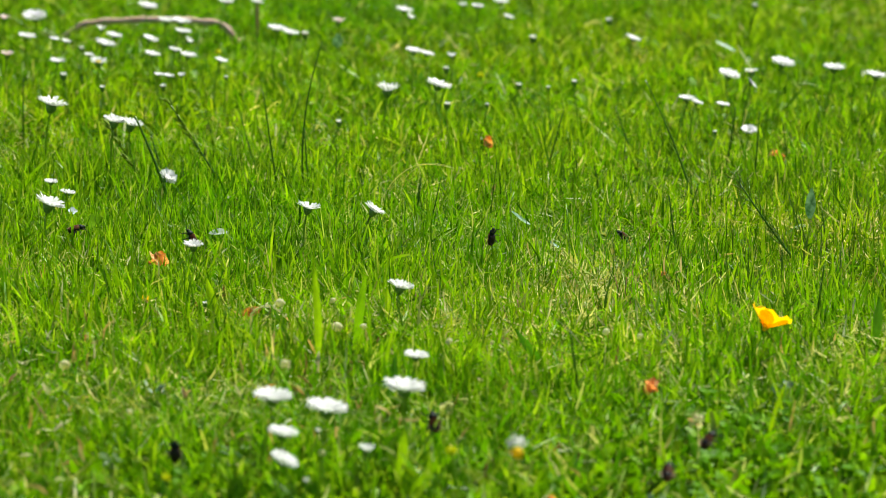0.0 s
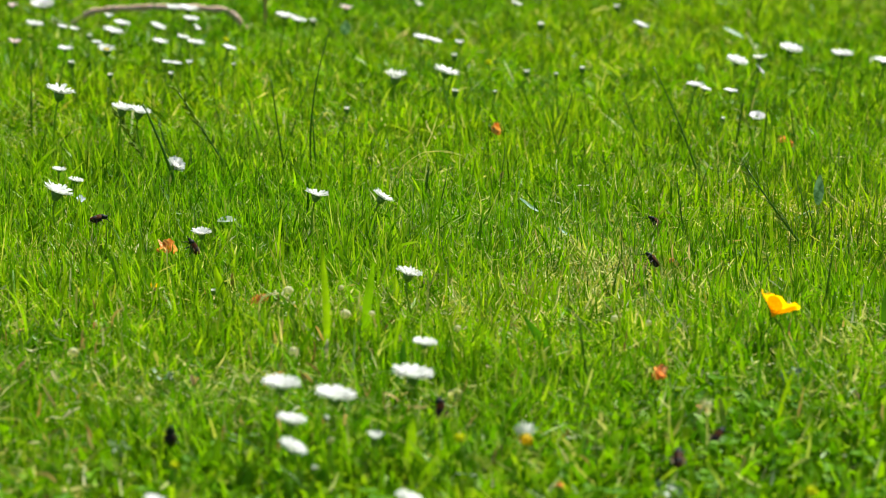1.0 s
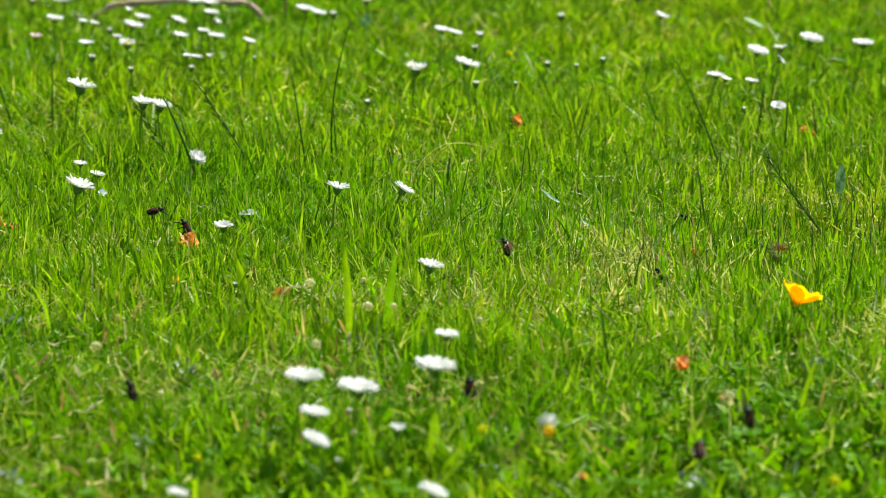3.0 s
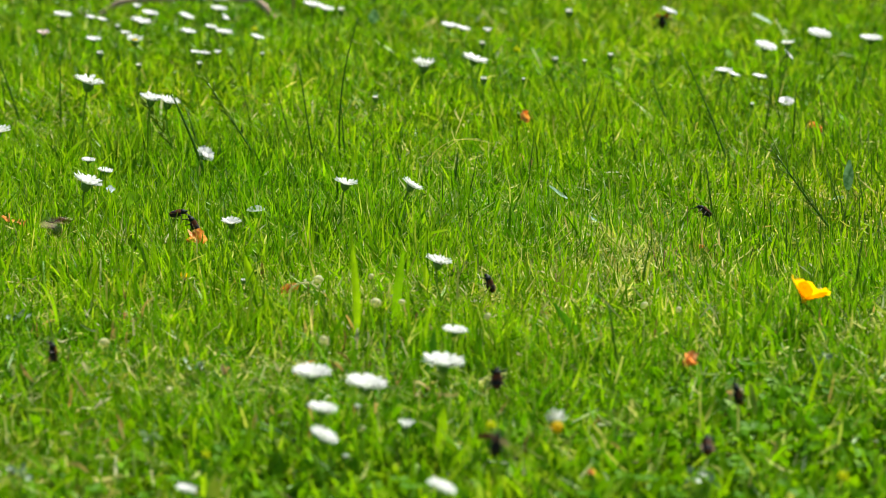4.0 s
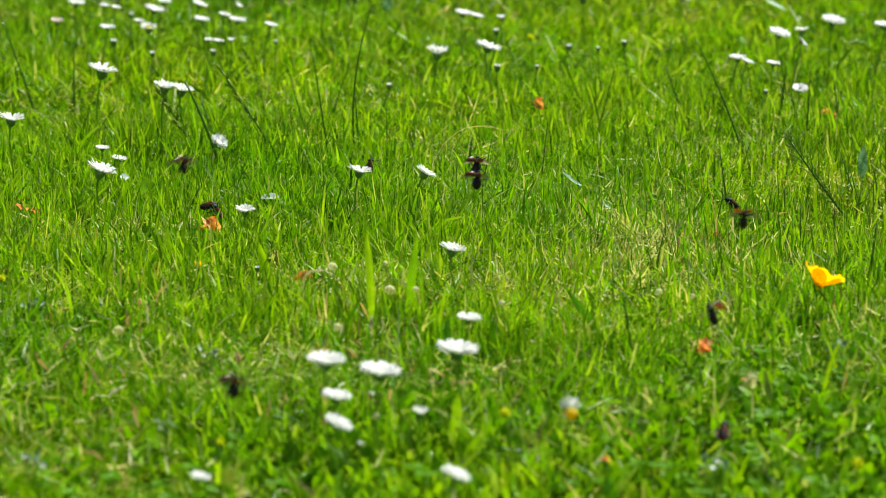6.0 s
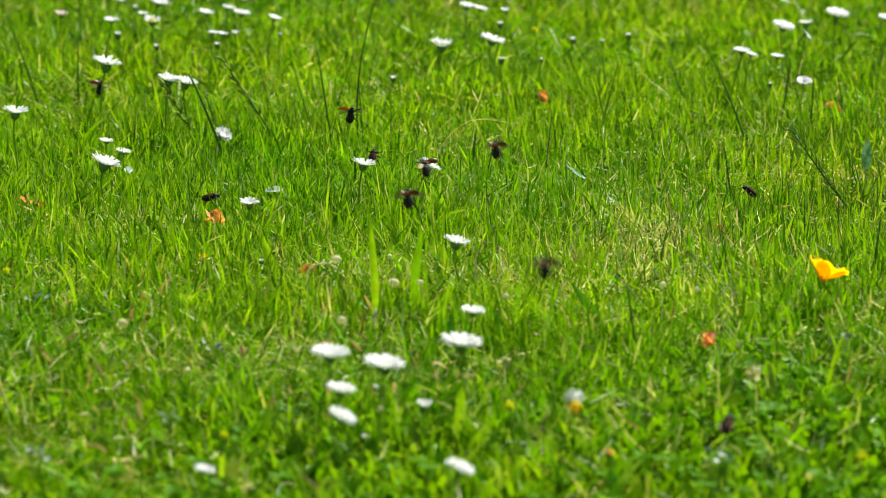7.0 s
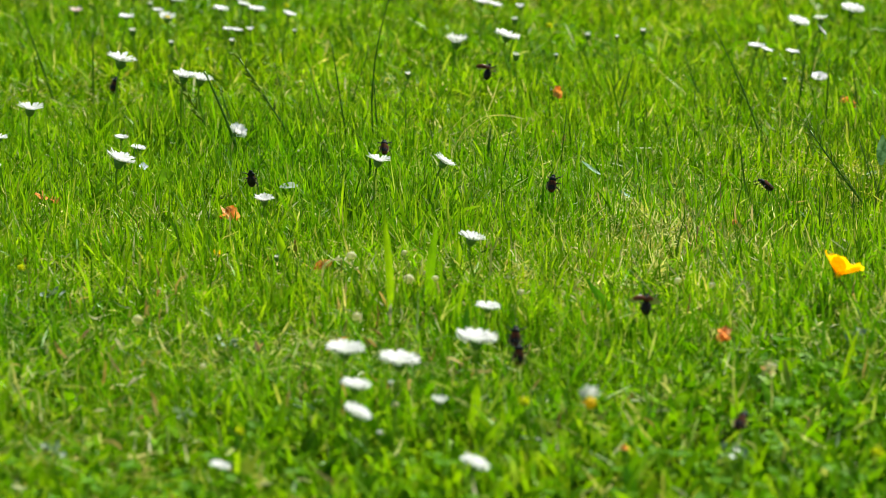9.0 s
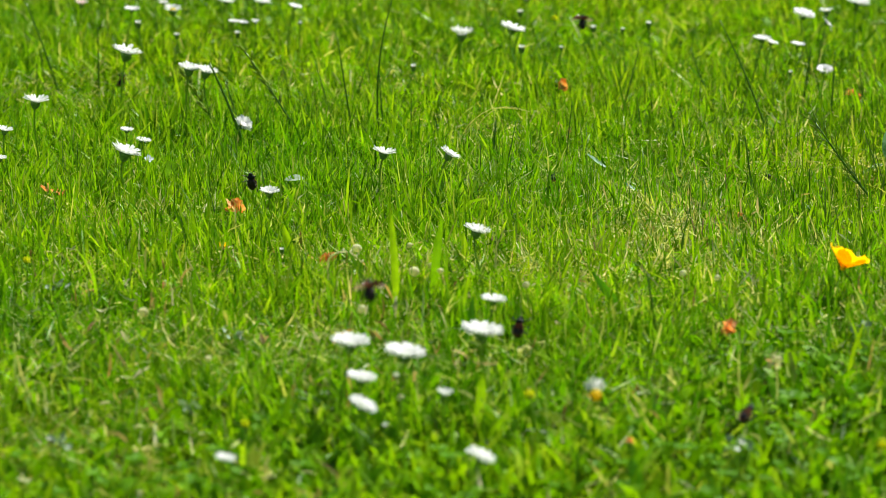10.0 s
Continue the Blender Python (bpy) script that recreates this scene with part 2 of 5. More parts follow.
def scatter(rs, n, x0, x1, y0, y1, keep):
    x, y = rs.uniform(x0, x1, n), rs.uniform(y0, y1, n)
    k = rs.rand(n) < keep(x, y)
    return x[k], y[k]


def wedge(x, y):
    """The stretch of dense sward before the lens, thinning out at its edges."""
    side = np.abs(x + 0.02 * y - 0.005) - 0.145 * y - 0.02
    return np.clip(1 - np.clip(side, 0, 1) / 0.5, 0, 1) ** 2.2 * np.clip((y - 1.25) / 0.3, 0, 1) ** 2 * np.clip((4.95 - y) / 0.6, 0, 1)


def thin(x, y):
    """A worn, open patch in the sward (0 lush, 1 bare)."""
    return np.clip(0.9 * np.exp(-(((x - 0.09) / 0.10) ** 2 + ((y - 2.36) / 0.22) ** 2)) + 0.8 * np.exp(-(((x + 0.19) / 0.13) ** 2 + ((y - 2.03) / 0.06) ** 2)) + 0.6 * np.clip((field(x, y, 41, 0.11) - 0.48) / 0.15, 0, 1) * np.clip((3.1 - y) / 0.4, 0, 1), 0, 1)


def worn(x, y):
    """How far the sward has worn down to straw (0 to 1)."""
    return np.clip(1.15 * np.exp(-(((x - 0.092) / 0.055) ** 2 + ((y - 2.40) / 0.12) ** 2)) + 0.35 * np.exp(-(((x - 0.16) / 0.10) ** 2 + ((y - 2.42) / 0.2) ** 2)), 0, 1)


def lush(x, y):
    """Where low broad-leaved weeds crowd out the grass (0 to 1)."""
    right = np.clip(1.25 - np.hypot((x - 0.20) / 0.15, (y - 1.78) / 0.24), 0, 1)
    front = np.clip(1.2 - np.hypot((x + 0.03) / 0.30, (y - 1.62) / 0.20), 0, 1)
    return np.clip(1.5 * np.maximum(right, front) * (0.35 + 0.95 * field(x, y, 81, 0.06)), 0, 1)


def tufts(rs, n, keep, most, spread):
    """Feet of shoots that stand in tufts: x, y and the number of each one's tuft."""
    x, y = scatter(rs, n, -1.3, 1.2, 1.25, 4.95, keep)
    k = rs.randint(2, most + 1, len(x))
    who = np.repeat(np.arange(len(x)), k)
    return x[who] + rs.normal(0, spread, len(who)), y[who] + rs.normal(0, spread, len(who)), who


def lawn():
    rs = np.random.RandomState(5)
    # standing blades in small tufts, which fan out from their foot
    x, y, who = tufts(rs, 160000, lambda a, b: wedge(a, b) * np.clip(1.1 - 0.22 * (b - 1.7), 0.35, 1) * np.clip(0.15 + 1.1 * field(a, b, 8, 0.05), 0.15, 1) * (1 - 0.72 * thin(a, b)) * (1 - 0.6 * lush(a, b)), 6, 0.0022)
    n = len(x)
    own = rs.rand(who.max() + 1)[who]
    high = 0.45 + 0.80 * field(x, y, 11, 0.13) + 0.25 * field(x, y, 12, 0.4)
    length = (0.013 + 0.018 * own + 0.021 * rs.beta(1.5, 2.4, n)) * high * (1 - 0.46 * thin(x, y)) * (1 - 0.3 * lush(x, y)) * np.interp(y, [1.5, 1.75, 2.2, 2.7, 3.3], [0.62, 0.65, 1.0, 0.92, 0.60])
    width = (0.0009 + 0.0015 * rs.beta(1.6, 2.6, n)) * (0.8 + 0.5 * rs.rand(who.max() + 1)[who]) * (0.95 + 0.2 * np.clip(y - 2.2, -0.6, 2))
    tall = rs.rand(n) < 0.05
    length, width = np.where(tall, length * 1.5, length), np.where(tall, width * 1.3, width)
    az = rs.uniform(0, 6.283, n)
    lean = np.abs(rs.normal(0.0, 0.30, n)) + 0.02
    curl = np.abs(rs.normal(0.1, 0.48, n))
    g = blades("grass", x, y, length, width, lean, az, curl, GRASS, twist=rs.normal(0, 0.5, n), cut=0.2)
    tagged(g, "lush green unmown lawn grass with thin pointed blades", "grass", kind="stuff")

    # blades that have flopped and lie across one another in every direction
    x, y = scatter(rs, 145000, -1.3, 1.2, 1.25, 4.3, lambda a, b: wedge(a, b) * np.clip(1.1 - 0.30 * (b - 1.9), 0.25, 1) * (0.35 + 0.65 * field(a, b, 51, 0.10)) * (1 - 0.5 * lush(a, b)) * (1 - 0.5 * worn(a, b)) * np.clip(1 - 4 * (a - 0.10), 0.35, 1))
    n = len(x)
    k = blades("long_grass", x, y, 0.014 + 0.030 * rs.beta(1.4, 2.2, n), rs.uniform(0.0010, 0.0022, n), rs.uniform(0.5, 1.35, n), rs.uniform(0, 6.283, n), rs.normal(0.25, 0.4, n), TANGLE,
               z0=heave(x, y) + 0.014 * rs.rand(n) ** 1.4, rows=4, roll=1.0, cut=0.3)
    tagged(k, "long thin yellowish-green blades leaning across the lawn", "grass", kind="stuff")

    # finer threads among them where the sward is open
    x, y = scatter(rs, 150000, -0.6, 0.6, 1.75, 3.1, lambda a, b: wedge(a, b) * np.clip((b - 1.75) / 0.3, 0, 1) * np.clip((3.1 - b) / 0.5, 0, 1) * (0.25 + 0.75 * field(a, b, 55, 0.07)) * (1 - 0.8 * lush(a, b)) * (1 - 0.55 * worn(a, b)) * np.clip(1 - 2 * (a - 0.10), 0.6, 1))
    n = len(x)
    k = blades("fine_grass", x, y, 0.016 + 0.034 * rs.beta(1.4, 2.2, n), rs.uniform(0.0005, 0.0011, n), rs.uniform(0.15, 1.3, n), rs.uniform(0, 6.283, n), rs.normal(0.3, 0.5, n), TANGLE,
               z0=heave(x, y) + 0.012 * rs.rand(n) ** 1.4, rows=4, roll=1.0)
    tagged(k, "fine thread-like grass blades bent across the lawn", "grass", kind="stuff")

    # a low tangle of short shoots and moss that hides the soil
    x, y = scatter(rs, 250000, -1.3, 1.2, 1.25, 4.95, lambda a, b: wedge(a, b) * np.clip(1.2 - 0.28 * (b - 1.7), 0.3, 1))
    n = len(x)
    u = blades("moss", x, y, rs.uniform(0.006, 0.016, n), rs.uniform(0.0011, 0.0021, n), rs.uniform(0.1, 1.3, n), rs.uniform(0, 6.283, n), rs.normal(0.2, 0.7, n), MOSS,
               z0=heave(x, y) + 0.006 * rs.rand(n) ** 2, rows=3, roll=1.0)
    tagged(u, "low tangle of fine green shoots and moss under the grass", "moss", kind="stuff")

    # dead straw lying between the shoots
    x, y = scatter(rs, 330000, -1.0, 0.9, 1.4, 4.2, lambda a, b: wedge(a, b) * np.clip(0.18 + 0.30 * np.exp(-((b - 2.35) / 0.40) ** 2) + 1.0 * thin(a, b), 0, 1) * (0.30 + 1.0 * field(a, b, 21, 0.12)) * np.clip((b - 1.55) / 0.55, 0.3, 1) * np.clip((3.2 - b) / 0.6, 0.12, 1) * (1 - 0.8 * lush(a, b)))
    n = len(x)
    s = blades("dead_thatch", x, y, rs.uniform(0.006, 0.022, n), rs.uniform(0.0006, 0.0014, n), rs.uniform(0.7, 1.65, n), rs.uniform(0, 6.283, n),
               rs.normal(0, 0.4, n), STRAW, z0=heave(x, y) + 0.003 + 0.018 * rs.rand(n) ** 1.4, rows=4, roll=0.9)
    tagged(s, "pale straw and dead grass lying between the blades", "grass litter", kind="stuff")

    # a worn spot where bleached straw stands and lies matted among few green blades
    rw = np.random.RandomState(31)
    x, y = scatter(rw, 30000, -0.10, 0.28, 2.05, 2.75, lambda a, b: worn(a, b) * (0.10 + 0.65 * (field(a, b, 91, 0.03) > 0.47)))
    n = len(x)
    k = blades("matted_straw", x, y, rw.uniform(0.008, 0.024, n), rw.uniform(0.0006, 0.0014, n), np.abs(rw.normal(0.5, 0.5, n)), rw.uniform(0, 6.283, n), rw.normal(0.2, 0.6, n), BLEACHED,
               z0=heave(x, y) + 0.010 * rw.rand(n), rows=4, roll=0.9)
    tagged(k, "bleached cream straw matted in a worn spot of lawn", "straw", kind="stuff")

    # longer single blades that stand up out of the sward
    x, y = scatter(rw, 26000, -0.50, 0.52, 1.95, 2.95, lambda a, b: wedge(a, b) * np.clip((b - 1.95) / 0.15, 0, 1) * np.clip((2.95 - b) / 0.3, 0, 1) * (0.10 + 0.45 * (field(a, b, 95, 0.06) > 0.5)) * (1 - 0.5 * lush(a, b)))
    n = len(x)
    k = blades("upright_grass", x, y, 0.026 + 0.026 * rw.beta(1.6, 2.4, n), rw.uniform(0.0012, 0.0024, n), np.abs(rw.normal(0.0, 0.16, n)), rw.uniform(0, 6.283, n), np.abs(rw.normal(0.1, 0.25, n)), GRASS, rows=6, roll=0.9)
    tagged(k, "longer green blades standing upright out of the lawn", "grass", kind="stuff")

    # broad soft shoots nearest the lens
    x, y = scatter(rs, 15000, -0.45, 0.45, 1.45, 2.25, lambda a, b: wedge(a, b) * np.clip((2.25 - b) / 0.5, 0, 1) * (field(a, b, 52, 0.06) > 0.40))
    n = len(x)
    k = blades("broad_grass", x, y, rs.uniform(0.012, 0.034, n), rs.uniform(0.0024, 0.0052, n), np.abs(rs.normal(0, 0.42, n)), rs.uniform(0, 6.283, n), np.abs(rs.normal(0.25, 0.4, n)), GRASS, cut=0.3, rows=6)
    tagged(k, "broad soft green grass shoots standing in the lawn", "grass", kind="stuff")

    # withered scraps lying in the near sward
    x, y = scatter(rs, 6000, -0.42, 0.42, 1.55, 2.5, lambda a, b: wedge(a, b) * (0.16 + 0.84 * np.exp(-(((a + 0.17) / 0.14) ** 2 + ((b - 2.0) / 0.12) ** 2))) * (field(a, b, 61, 0.07) > 0.45) * np.clip(1.5 - 0.55 * (b - 1.5), 0.3, 1))
    n = len(x)
    k = blades("leaf_litter", x, y, rs.uniform(0.006, 0.020, n), rs.uniform(0.0011, 0.0025, n), rs.uniform(0.2, 1.6, n), rs.uniform(0, 6.283, n), rs.normal(0, 0.9, n), SCRAP,
               z0=heave(x, y) + 0.006 + 0.018 * rs.rand(n), rows=5, prof=[0.3, 0.9, 1.0, 0.8, 0.25])
    tagged(k, "small tan and bleached withered leaf scraps in the lawn", "leaf litter", kind="stuff")

    # thin dark stems that stand up straight between the blades
    x, y = scatter(rs, 6000, -0.55, 0.60, 2.05, 3.2, lambda a, b: wedge(a, b) * (0.30 + 0.70 * np.clip((a - 0.05) * 6, 0, 1)) * np.clip((b - 2.05) / 0.3, 0, 1) * np.clip((3.2 - b) / 0.5, 0, 1) * (field(a, b, 71, 0.09) > 0.35))
    n = len(x)
    k = blades("grass_stem", x, y, 0.024 + 0.036 * rs.beta(1.6, 2.2, n), rs.uniform(0.0008, 0.0015, n), np.abs(rs.normal(0.0, 0.20, n)), rs.uniform(0, 6.283, n), np.abs(rs.normal(0.05, 0.2, n)), CULM, rows=5, roll=0.8)
    tagged(k, "thin dark green stems standing up between the grass blades", "grass stems", kind="stuff")

    # the lawn on all sides, thinning out with distance
    def beside(a, b):
        out = np.maximum(np.maximum(np.abs(a + 0.02 * b) - 0.145 * np.clip(b, 1.5, 4.8) - 0.10, 1.50 - b), b - 4.5)
        return (out > 0) * np.exp(-np.clip(out, 0, 9) / 1.3) * (np.hypot(a, b) > 0.3)
    x, y = scatter(rs, 480000, -4.5, 4.5, -3.0, 8.5, beside)
    n = len(x)
    far = np.clip(np.hypot(x, y - 3) / 2.2, 0.6, 2.2)
    o = blades("outer_grass", x, y, rs.uniform(0.018, 0.05, n), rs.uniform(0.0030, 0.0062, n) * far, np.abs(rs.normal(0.1, 0.6, n)), rs.uniform(0, 6.283, n),
               np.abs(rs.normal(0.3, 0.6, n)), GRASS, rows=3)
    tagged(o, "green lawn grass spreading away on all sides", "grass", kind="stuff")


lawn()


# ---- daisies ----
def ray_piece(rng, length, width, cup, wave):
    """One strap-shaped ray floret along +x, curving up by cup."""
    g = []
    for i in range(5):
        t = i / 4
        w = width * (0.55, 0.85, 1.0, 0.96, 0.55)[i] / 2
        x = length * t
        z = length * (math.sin(cup) * t + wave * t * t)
        x = math.cos(cup) * x
        g.append([(x, -w, z + 0.12 * w), (x, 0, z - 0.10 * w), (x, w, z + 0.12 * w)])
    return sheet(g)


def daisy_head(kind, seed):
    """The pieces of a flower head of radius 1 cm: cup, disc, rays."""
    rng = random.Random(seed)
    deep = {"f": 0.75, "b": 1.15}.get(kind, 1.0)
    cup = lathe([(0.0008, -0.0052), (0.0018, -0.0046), (0.0029, -0.0026), (0.0036, -0.0004), (0.0033, 0.0004)], 12, 0.08, rng)
    cup = [(x, y, z * deep) for x, y, z in cup[0]], cup[1]
    disc = lathe([(0.0025, -0.0003), (0.0027, 0.0), (0.0024, 0.0005), (0.0014, 0.0008), (0.0004, 0.0009)], 14, 0.06, rng)
    disc = [(x, y, z - (0.0007 if kind == "f" else 0)) for x, y, z in disc[0]], disc[1]
    if kind == "t":
        disc = [(x * 1.55 + 0.0034, y * 1.55, z * 3.2 + 0.0016) for x, y, z in disc[0]], disc[1]
    rays = []
    count, lift = {"d": (66, 0.32), "f": (72, 0.20), "o": (56, 0.40), "p": (26, 0.50), "h": (36, 0.70), "b": (16, 1.25), "y": (16, 0.35), "t": (24, 0.9)}[kind]
    rings = 3 if kind in "df" else 2
    for ring in range(rings):
        for k in range(count // rings):
            a = 2 * math.pi * (k + 0.5 * ring) / (count // rings) + rng.uniform(-0.12, 0.12)
            if kind == "t" and not 1.9 < a % 6.283 < 4.3:
                continue
            if kind in "of" and rng.random() < 0.04:
                continue
            ln = {"b": 0.0030, "y": 0.0050}.get(kind, 0.0078) * (rng.uniform(0.95, 1.04) if kind == "f" else rng.uniform(0.86, 1.06))
            piece = ray_piece(rng, ln, rng.uniform(0.0014, 0.0020), lift + (0.34 if kind == "d" else 0.10) * ring + rng.uniform(-0.10, 0.10) * (0.4 if kind == "f" else 1), rng.uniform(-0.12, 0.06) * (0.3 if kind == "f" else 1) if kind != "b" else -0.3)
            rays.append((Matrix.Rotation(a, 4, "Z") @ Matrix.Translation((0.0040 if kind == "t" else 0.0024, 0, 0.0002 + 0.0004 * ring)), piece))
    return cup, disc, rays


HEADS = {}


def head_meshes(kind, v):
    if (kind, v) not in HEADS:
        cup, disc, rays = daisy_head(kind, 100 + 7 * v + ord(kind))
        mat = PINKRAY if kind == "p" else PETAL
        single = [(m, mesh_of("ray_floret", p[0], p[1], mat)) for m, p in rays]
        whole = mesh_of("corolla", *joined([moved(p, m) for m, p in rays]), mat)
        HEADS[(kind, v)] = mesh_of("involucre", *cup, CUP), mesh_of("disc", *disc, DISC), single, whole
    return HEADS[(kind, v)]


WORDS = {"o": "white daisy with open ray florets on a thin stem", "p": "pink-tinged pale daisy half open in the lawn", "f": "white daisy with flat spread rays on a thin stem", "d": "white daisy with crowded rays turned to one side", "h": "small white daisy only half open above the grass",
         "b": "closed daisy bud showing a white tip", "y": "daisy past its best with few short pale rays", "t": "nodding white daisy showing its yellow disc"}


def daisy(rng, x, y, h, dia, tilt, az, kind, apart, group):
    gx, gy = x + rng.uniform(-0.012, 0.008), y + rng.uniform(-0.012, 0.012)
    gz = ground_at(gx, gy)
    d = thing("daisy", WORDS[kind], "daisy" if kind != "b" else "flower bud", pose(gx, gy, gz), group)
    k = dia / {"b": 0.0090, "h": 0.0150, "y": 0.0142}.get(kind, 0.0186)
    T = Matrix.Rotation(radians(az), 4, "Z") @ Matrix.Rotation(radians(tilt), 4, "Y") @ Matrix.Rotation(rng.uniform(0, 6.28) if kind != "t" else 0.0, 4, "Z")
    top = Vector((x - gx, y - gy, h - gz))
    top = top - T.to_3x3() @ Vector((0, 0, {"f": 0.0012, "o": 0.0024, "d": 0.003, "h": 0.0036, "p": 0.0026}.get(kind, 0.0005) * k))
    neck = top + T.to_3x3() @ Vector((0, 0, -0.0038 * k))
    under = T.to_3x3() @ Vector((0, 0, -1))
    pts = []
    for i in range(8):
        t = i / 7
        a, b, c = Vector((0, 0, -0.002)), Vector((0, 0, 0.4 * h)) + 0.25 * top, neck + under * 0.25 * h
        e = neck
        pts.append((1 - t) ** 3 * a + 3 * t * (1 - t) ** 2 * b + 3 * t * t * (1 - t) * c + t ** 3 * e)
    r = 0.00055 + 0.00025 * min(1, k)
    part("stem", mesh_of("stem", *tube(pts, [r * (1.15 - 0.3 * i / 7) for i in range(8)]), STEM), d)
    cup, disc, single, whole = head_meshes(kind, rng.randrange(3))
    head = part("flower_head", cup, d, Matrix.Translation(top) @ T @ Matrix.Scale(k, 4))
    part("disc", disc, head, None, "yellow disc")
    if apart:
        for m, me in single:
            part("ray_floret", me, head, m)
    else:
        part("corolla", whole, head)


NEAR = [
    (-0.015, 1.966, 0.055, 0.0141, 6, 0, 'f'),
    (-0.021, 1.859, 0.062, 0.0230, 6, 10, 'f'),
    (-0.094, 1.840, 0.060, 0.0208, 4, 0, 'f'),
    (-0.063, 1.816, 0.060, 0.0218, 6, 0, 'f'),
    (-0.086, 1.792, 0.052, 0.0160, 8, 0, 'f'),
    (-0.083, 1.742, 0.050, 0.0150, 26, -10, 'f'),
    (-0.040, 1.790, 0.045, 0.0086, 5, 0, 'h'),
    (0.040, 1.717, 0.064, 0.0145, 36, -82, 't'),
    (-0.019, 1.644, 0.050, 0.0142, 24, -5, 'f'),
    (-0.149, 1.656, 0.045, 0.0103, 12, 0, 'f'),
    (-0.068, 1.825, 0.045, 0.0044, 4, 0, 'b'),
    (-0.071, 1.739, 0.040, 0.0042, 0, 0, 'b'),
    (-0.025, 1.681, 0.042, 0.0052, 10, 0, 'h'),
]
FOCUS = [
    (-0.027, 2.167, 0.055, 0.0177, 14, 5, 'o'),
    (-0.098, 2.423, 0.058, 0.0173, 14, 5, 'o'),
    (-0.050, 2.431, 0.055, 0.0165, 30, 5, 'o'),
    (-0.177, 2.356, 0.042, 0.0144, 4, -60, 'o'),
    (-0.290, 2.457, 0.052, 0.0225, 20, 5, 'o'),
    (-0.308, 2.614, 0.038, 0.0106, 5, 0, 'f'),
    (-0.291, 2.580, 0.036, 0.0114, 10, 0, 'f'),
    (-0.212, 2.568, 0.052, 0.0148, 42, -30, 'd'),
    (-0.322, 2.749, 0.080, 0.0250, 12, 0, 'o'),
    (-0.265, 2.689, 0.076, 0.0200, 10, 0, 'o'),
    (-0.251, 2.686, 0.074, 0.0190, 14, 0, 'o'),
    (-0.371, 2.561, 0.072, 0.0200, 10, 0, 'o'),
    (-0.382, 2.472, 0.065, 0.0126, 10, 0, 'o'),
    (-0.381, 2.439, 0.050, 0.0100, 8, 0, 'o'),
    (-0.159, 2.217, 0.030, 0.0045, 0, 0, 'b'),
]
MIDDLE = [
    (-0.050, 2.932, 0.068, 0.0178, 3, 0, 'h'),
    (-0.006, 2.958, 0.066, 0.0219, 16, 0, 'f'),
    (0.002, 2.902, 0.058, 0.0078, 5, 0, 'b'),
    (-0.030, 3.195, 0.062, 0.0161, 8, 0, 'f'),
    (-0.018, 3.191, 0.060, 0.0139, 14, 0, 'f'),
    (0.006, 3.175, 0.062, 0.0085, 0, 0, 'h'),
    (0.001, 3.098, 0.060, 0.0078, 0, 0, 'b'),
    (-0.091, 2.880, 0.045, 0.0068, 0, 0, 'b'),
    (-0.167, 3.336, 0.062, 0.0190, 8, 0, 'f'),
    (-0.153, 3.323, 0.060, 0.0156, 12, 0, 'f'),
]
BUDS = [
    (-0.138, 3.306, 0.062, 0.0089, 0, 0, 'b'),
    (-0.043, 3.475, 0.064, 0.0175, 8, 0, 'f'),
    (-0.036, 3.462, 0.060, 0.0093, 30, 0, 'h'),
    (-0.110, 3.454, 0.056, 0.0151, 4, 0, 'p'),
    (0.167, 3.451, 0.060, 0.0087, 0, 0, 'b'),
    (0.086, 3.313, 0.060, 0.0095, 0, 0, 'b'),
    (0.093, 3.025, 0.055, 0.0051, 0, 0, 'b'),
    (0.116, 3.015, 0.062, 0.0071, 0, 0, 'b'),
    (0.037, 2.939, 0.052, 0.0050, 0, 0, 'b'),
    (0.069, 3.134, 0.040, 0.0074, 0, 0, 'b'),
]
RIGHT = [
    (0.184, 3.300, 0.062, 0.0155, 22, 0, 'f'),
    (0.214, 2.963, 0.056, 0.0150, 4, 0, 'f'),
    (0.222, 2.954, 0.054, 0.0120, 20, 0, 'f'),
    (0.245, 2.956, 0.052, 0.0120, 8, 0, 'f'),
    (0.257, 3.041, 0.066, 0.0194, 18, -30, 'f'),
    (0.278, 3.050, 0.068, 0.0139, -4, 0, 'y'),
    (0.278, 3.045, 0.058, 0.0113, 50, 0, 'f'),
    (0.312, 3.106, 0.068, 0.0209, 14, -40, 'f'),
    (0.358, 3.092, 0.066, 0.0198, 4, 0, 'f'),
    (0.391, 3.049, 0.066, 0.0195, 8, 0, 'f'),
    (0.260, 2.857, 0.046, 0.0130, 20, -80, 'f'),
    (0.235, 2.906, 0.036, 0.0049, 0, 0, 'b'),
    (0.332, 3.622, 0.055, 0.0073, 0, 0, 'b'),
]
